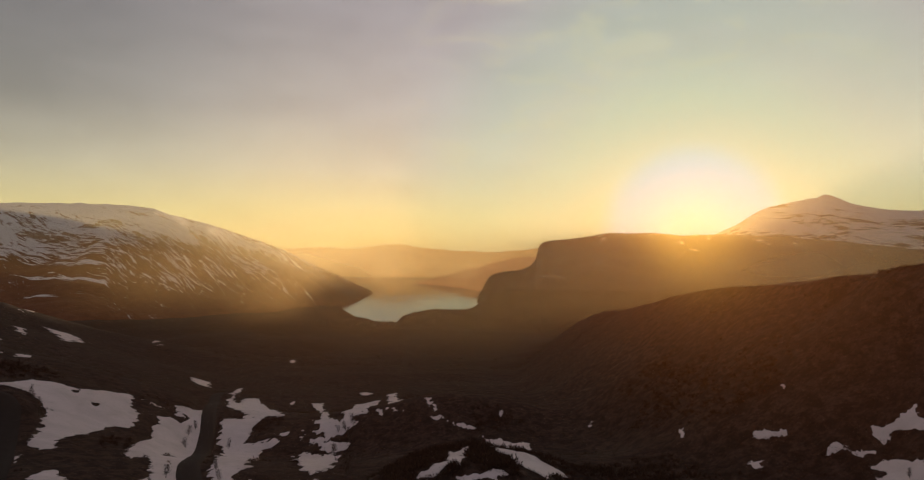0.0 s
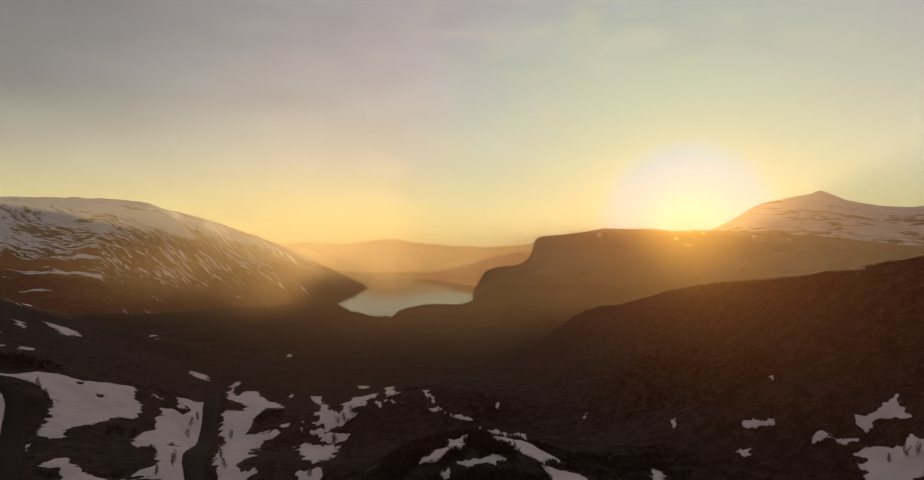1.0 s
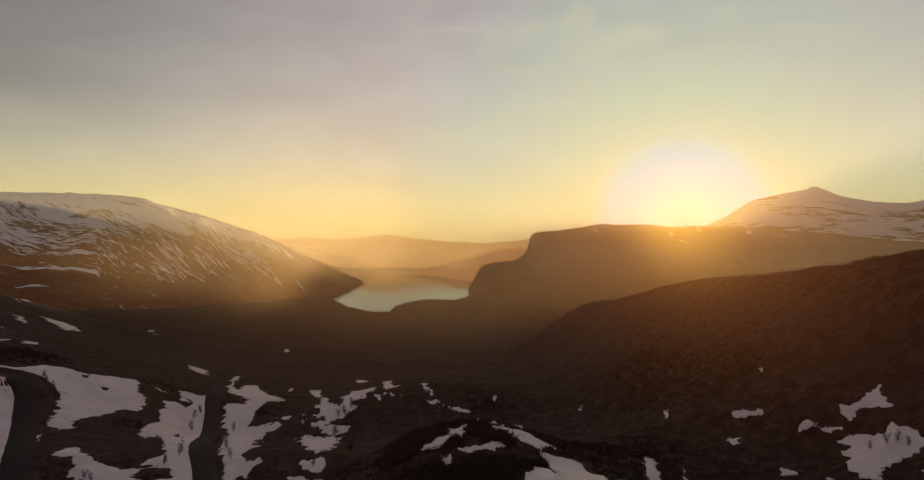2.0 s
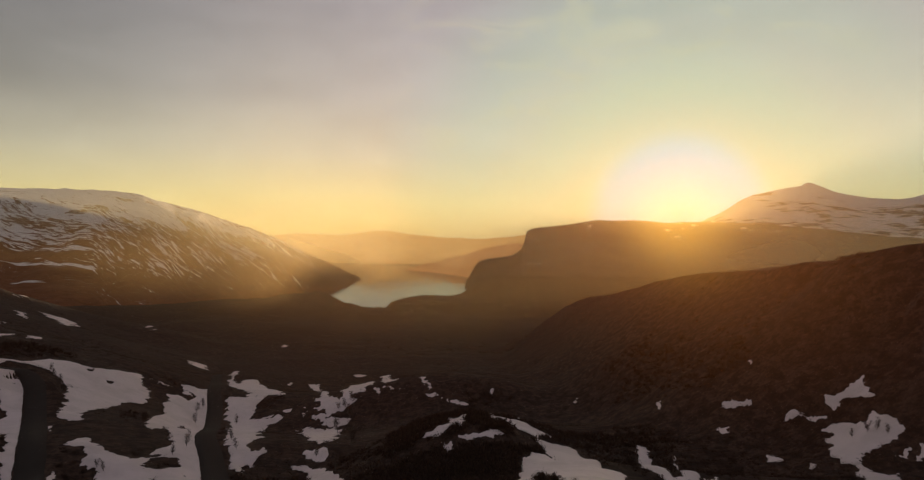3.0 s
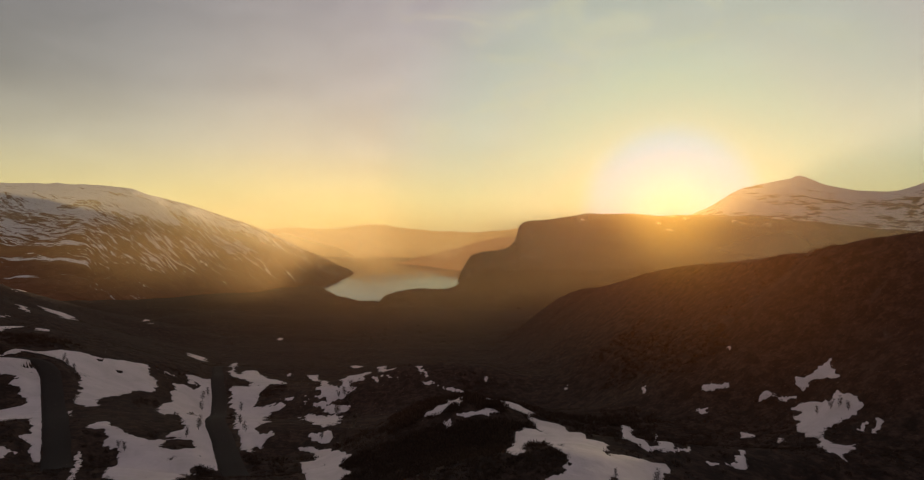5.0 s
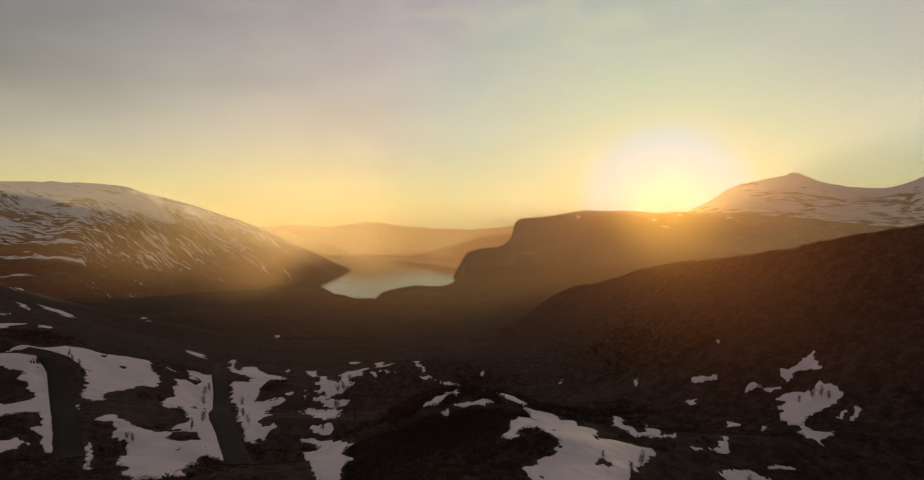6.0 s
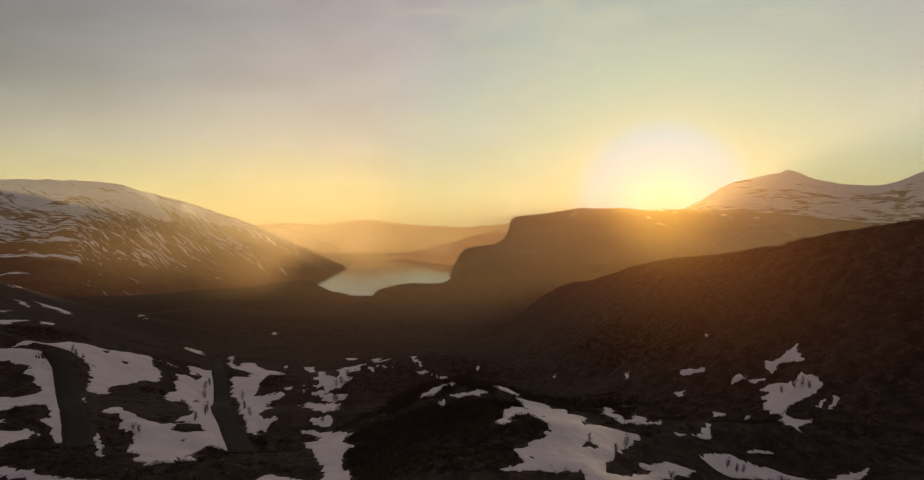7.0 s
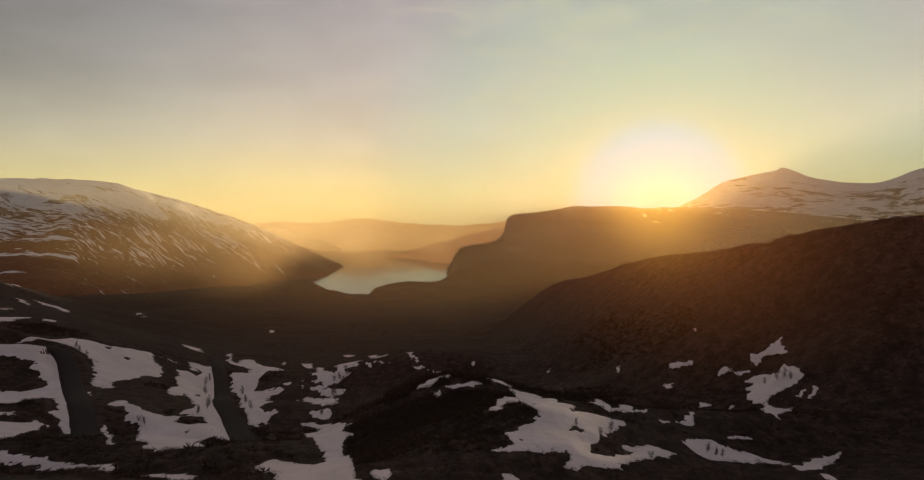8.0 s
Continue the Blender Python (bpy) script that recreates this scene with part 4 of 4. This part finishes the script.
def on_snow(x, y):
    return np.array([(int(a / 1.2), int(b / 1.8)) in SNOW_CELLS for a, b in zip(x, y)])


def make_scrub(count, near, far, high, blades, seed, label, spread=44, clump=0.0, middle=0.0, mat=None):
    """Low leafless scrub scattered over a stretch of the slope."""
    rng = np.random.default_rng(seed)
    r = np.sqrt(rng.uniform(near**2, far**2, count * 7)) if far < 500 else np.exp(rng.uniform(math.log(near), math.log(far), count * 7))
    a = np.radians(middle + rng.uniform(-spread, spread, count * 7))
    x, y = r * np.sin(a), r * np.cos(a)
    dense = fractal(x, y, 32, 3, seed + 1) + rng.uniform(-0.3, 0.3, len(x)) > clump
    x, y = x[dense], y[dense]
    free = ~near_road(x, y, 3.6) & ~on_snow(x, y)
    x, y = x[free][:count], y[free][:count]
    size = high * rng.uniform(0.5, 1.25, len(x)) * (1 + 0.35 * fractal(x, y, 45, 2, seed + 7))
    grow_tufts(x, y, size, blades, 0.05, rng, label, mat or SCRUB)


def make_fringe(count, high, blades, seed, label):
    """Twiggy heather that stands through the thin snow along the rims of the patches."""
    rng = np.random.default_rng(seed)
    p = np.vstack(RIMS)
    p = p[(p[:, 1] < 260) & (p[:, 1] > 45)]
    grown = fractal(p[:, 0], p[:, 1] * 0.5, 9, 3, seed) + rng.uniform(-0.25, 0.25, len(p)) > 0.25
    p = p[grown]
    p = p[rng.permutation(len(p))[:count]]
    x, y = p[:, 0] + rng.normal(0, 0.25, len(p)), p[:, 1] + rng.normal(0, 0.5, len(p))
    free = ~near_road(x, y, 4.2)
    x, y = x[free], y[free]
    grow_tufts(x, y, high * rng.uniform(0.4, 1.3, len(x)), blades, 0.03, rng, label, SCRUB)


def grow_tufts(x, y, size, blades, broad, rng, label, mat):
    """Every bush a loose dome of short bent twigs, thickest near its foot."""
    z = ground_height(x, y)
    n = len(x)
    turn = rng.uniform(0, 2 * math.pi, (n, blades))
    lean = np.arccos(rng.uniform(0.05, 1.0, (n, blades)))
    way = np.stack([np.cos(turn) * np.sin(lean), np.sin(turn) * np.sin(lean), np.cos(lean)], -1)
    wide_bush = size[:, None, None] * np.array([0.75, 0.75, 0.62]) * (1 + 0.25 * rng.standard_normal((n, 1, 3)))
    out = rng.uniform(0.25, 0.8, (n, blades, 1))
    foot = np.c_[x, y, z - 0.08 * size][:, None]
    root = foot + way * wide_bush * out
    bent = way + rng.normal(0, 0.45, way.shape) + np.array([0, 0, 0.35])
    long = (size[:, None] * rng.uniform(0.16, 0.36, (n, blades)))[..., None]
    side = np.cross(bent, rng.normal(0, 1, way.shape))
    side /= np.linalg.norm(side, axis=-1, keepdims=True) + 1e-6
    wide = (broad * size[:, None] * rng.uniform(0.6, 1.5, (n, blades)))[..., None]
    mid, tip = root + bent * long * 0.5, root + bent * long
    verts = np.stack([root, mid + side * wide, tip, mid - side * wide], 2).reshape(-1, 3)
    faces = np.arange(len(verts)).reshape(-1, 4)
    ob = mesh_object("scrub", verts, faces, mat, shade=False)
    tagged(ob, label, "scrub", kind="stuff")


make_scrub(21000, 44, 190, 0.66, 20, 11, "dark leafless heather and willow scrub on the slope", clump=-0.1)
make_scrub(3200, 60, 330, 1.35, 46, 14, "taller dark leafless willow bushes in the hollows", clump=0.45)
make_scrub(3000, 80, 138, 0.95, 34, 15, "dense dark leafless willow thicket over the knoll", 9.5, -0.9, -2.5)
make_scrub(650, 142, 182, 1.55, 46, 16, "tall dark leafless willow thicket along the back of the knoll", 4.5, -0.6, -2.0)
make_scrub(14000, 180, 480, 1.0, 10, 12, "dark leafless birch scrub on the far slope", 40, -0.1, mat=WOODS)
make_scrub(7000, 450, 1650, 1.8, 8, 13, "dark birch woods covering the valley floor", 38, -0.1, mat=WOODS)
make_scrub(900, 750, 1200, 3.6, 12, 17, "dark birch woods along the lake shore", 14, -0.6, -9, WOODS)
make_scrub(800, 1380, 1640, 4.6, 14, 18, "dark birch trees along the headland over the water", 11, -0.5, -5.5, WOODS)
make_fringe(12000, 0.5, 14, 19, "thin dark heather twigs poking through the rims of the snow")


def make_birch(name, high, seed, lean=0.1):
    """A small bare mountain birch: bent stems and a loose crown of fine twigs."""
    rng = random.Random(seed)
    stem = bmesh.new()
    crown = bmesh.new()

    def limb(bm, a, b, ra, rb, sides=5):
        way = (b - a).normalized()
        q = way.to_track_quat("Z", "Y")
        rings = []
        for p, r in ((a, ra), (b, rb)):
            rings.append([bm.verts.new(p + q @ Vector((math.cos(k * 2 * math.pi / sides) * r, math.sin(k * 2 * math.pi / sides) * r, 0))) for k in range(sides)])
        for k in range(sides):
            bm.faces.new((rings[0][k], rings[0][(k + 1) % sides], rings[1][(k + 1) % sides], rings[1][k]))

    for s in range(rng.choice((2, 3, 3))):
        p, way = Vector((rng.uniform(-0.15, 0.15), rng.uniform(-0.15, 0.15), -0.25)), Vector((rng.uniform(-0.3, 0.3), rng.uniform(-0.3, 0.3), 1)).normalized()
        r, tall = 0.05 * high / 4, high * rng.uniform(0.7, 1.0)
        for k in range(6):
            q = p + way * (tall / 6)
            limb(stem, p, q, r, r * 0.8)
            r *= 0.8
            way = (way + Vector((rng.uniform(-0.2, 0.2), rng.uniform(-0.2, 0.2), 0.15))).normalized()
            p = q
            if k < 1:
                continue
            for _ in range(4):
                turn = rng.uniform(0, 2 * math.pi)
                out = Vector((math.cos(turn), math.sin(turn), rng.uniform(0.4, 1.1))).normalized()
                end = p + out * tall * rng.uniform(0.16, 0.32) * (1.15 - k / 9)
                limb(stem, p, end, r * 0.5, r * 0.2, 3)
                for _ in range(8):
                    base = p.lerp(end, rng.uniform(0.3, 1.0))
                    t2 = rng.uniform(0, 2 * math.pi)
                    w2 = (out + Vector((math.cos(t2), math.sin(t2), rng.uniform(-0.2, 0.8)))).normalized() * tall * rng.uniform(0.10, 0.20)
                    across = w2.cross(Vector((0.3, 0.2, 1))).normalized() * tall * 0.006
                    v = [crown.verts.new(base - across), crown.verts.new(base + across), crown.verts.new(base + w2 * 0.7 + across * 1.4), crown.verts.new(base + w2)]
                    crown.faces.new(v)
    tree = new("birch")
    for part_name, bm, mat, label in (("trunk", stem, BARK, "grey bent birch stems"), ("crown", crown, TWIGS, "fine bare brown twigs")):
        me = bpy.data.meshes.new(part_name)
        bm.to_mesh(me)
        bm.free()
        me.materials.append(mat)
        ob = new(part_name, me)
        ob.parent = tree
        tagged(ob, label)
    return tree


def plant(kind, x, y, high, rng):
    z = float(ground_height(np.array([x]), np.array([y]))[0])
    s = high / 4.0
    m = Matrix.Translation((x, y, z)) @ Matrix.Rotation(rng.uniform(0, 6.28), 4, "Z") @ Matrix.Diagonal((s, s, s, 1))
    ob = copy_thing(kind, m)
    return ob


BIRCHES = [make_birch("birch", 4.0, 40 + k) for k in range(4)]
SITES = (
    (-99.7, 255.4, 6.5),
    (-75.3, 193.6, 4.8),
    (-107.2, 279.3, 5.5),
    (-105.9, 269.6, 4.3),
    (-55.1, 282.6, 3.5),
    (-52.7, 283.4, 4.0),
    (-52.7, 265.1, 3.3),
    (-48.3, 250.6, 4.9),
    (-41.6, 193.3, 2.8),
    (-137.7, 233.8, 2.9),
    (-133.5, 229.5, 3.3),
    (-129.0, 225.2, 3.2),
    (-124.1, 219.0, 3.1),
    (-87.9, 262.0, 3.7),
    (-66.5, 201.8, 3.2),
    (-62.0, 193.3, 3.1),
    (-79.9, 161.9, 2.0),
    (-78.2, 161.3, 2.3),
    (-73.7, 182.4, 2.9),
    (16.0, 91.8, 1.4),
    (16.5, 144.2, 1.4),
    (38.7, 103.1, 1.8),
    (39.6, 102.0, 1.6),
    (40.7, 102.3, 1.5),
    (73.0, 152.0, 2.4),
    (74.0, 150.7, 2.4),
    (74.0, 147.4, 2.1),
    (70.9, 153.4, 1.9),
    (23.5, 81.5, 1.4),
    (21.5, 95.0, 2.0),
    (19.0, 89.2, 1.6),
    (-49.9, 286.4, 5.1),
    (-48.9, 273.3, 5.9),
    (-35.1, 206.4, 5.5),
    (-30.2, 164.3, 3.8),
    (27.5, 179.1, 1.9),
    (28.0, 171.7, 1.5),
    (29.4, 110.4, 1.4),
)
tree_rng = random.Random(3)
for number, (x, y, high) in enumerate(SITES):
    kind = BIRCHES[number % 4]
    if number < 4:
        z = float(ground_height(np.array([x]), np.array([y]))[0])
        kind.matrix_basis = Matrix.Translation((x, y, z))
        made = kind
    else:
        made = plant(kind, x, y, high, tree_rng)
    tagged(made, "small bare mountain birch standing in old snow" if high > 3 else "low bare birch bush at the edge of the snow", "birch", group="birches by the snow")
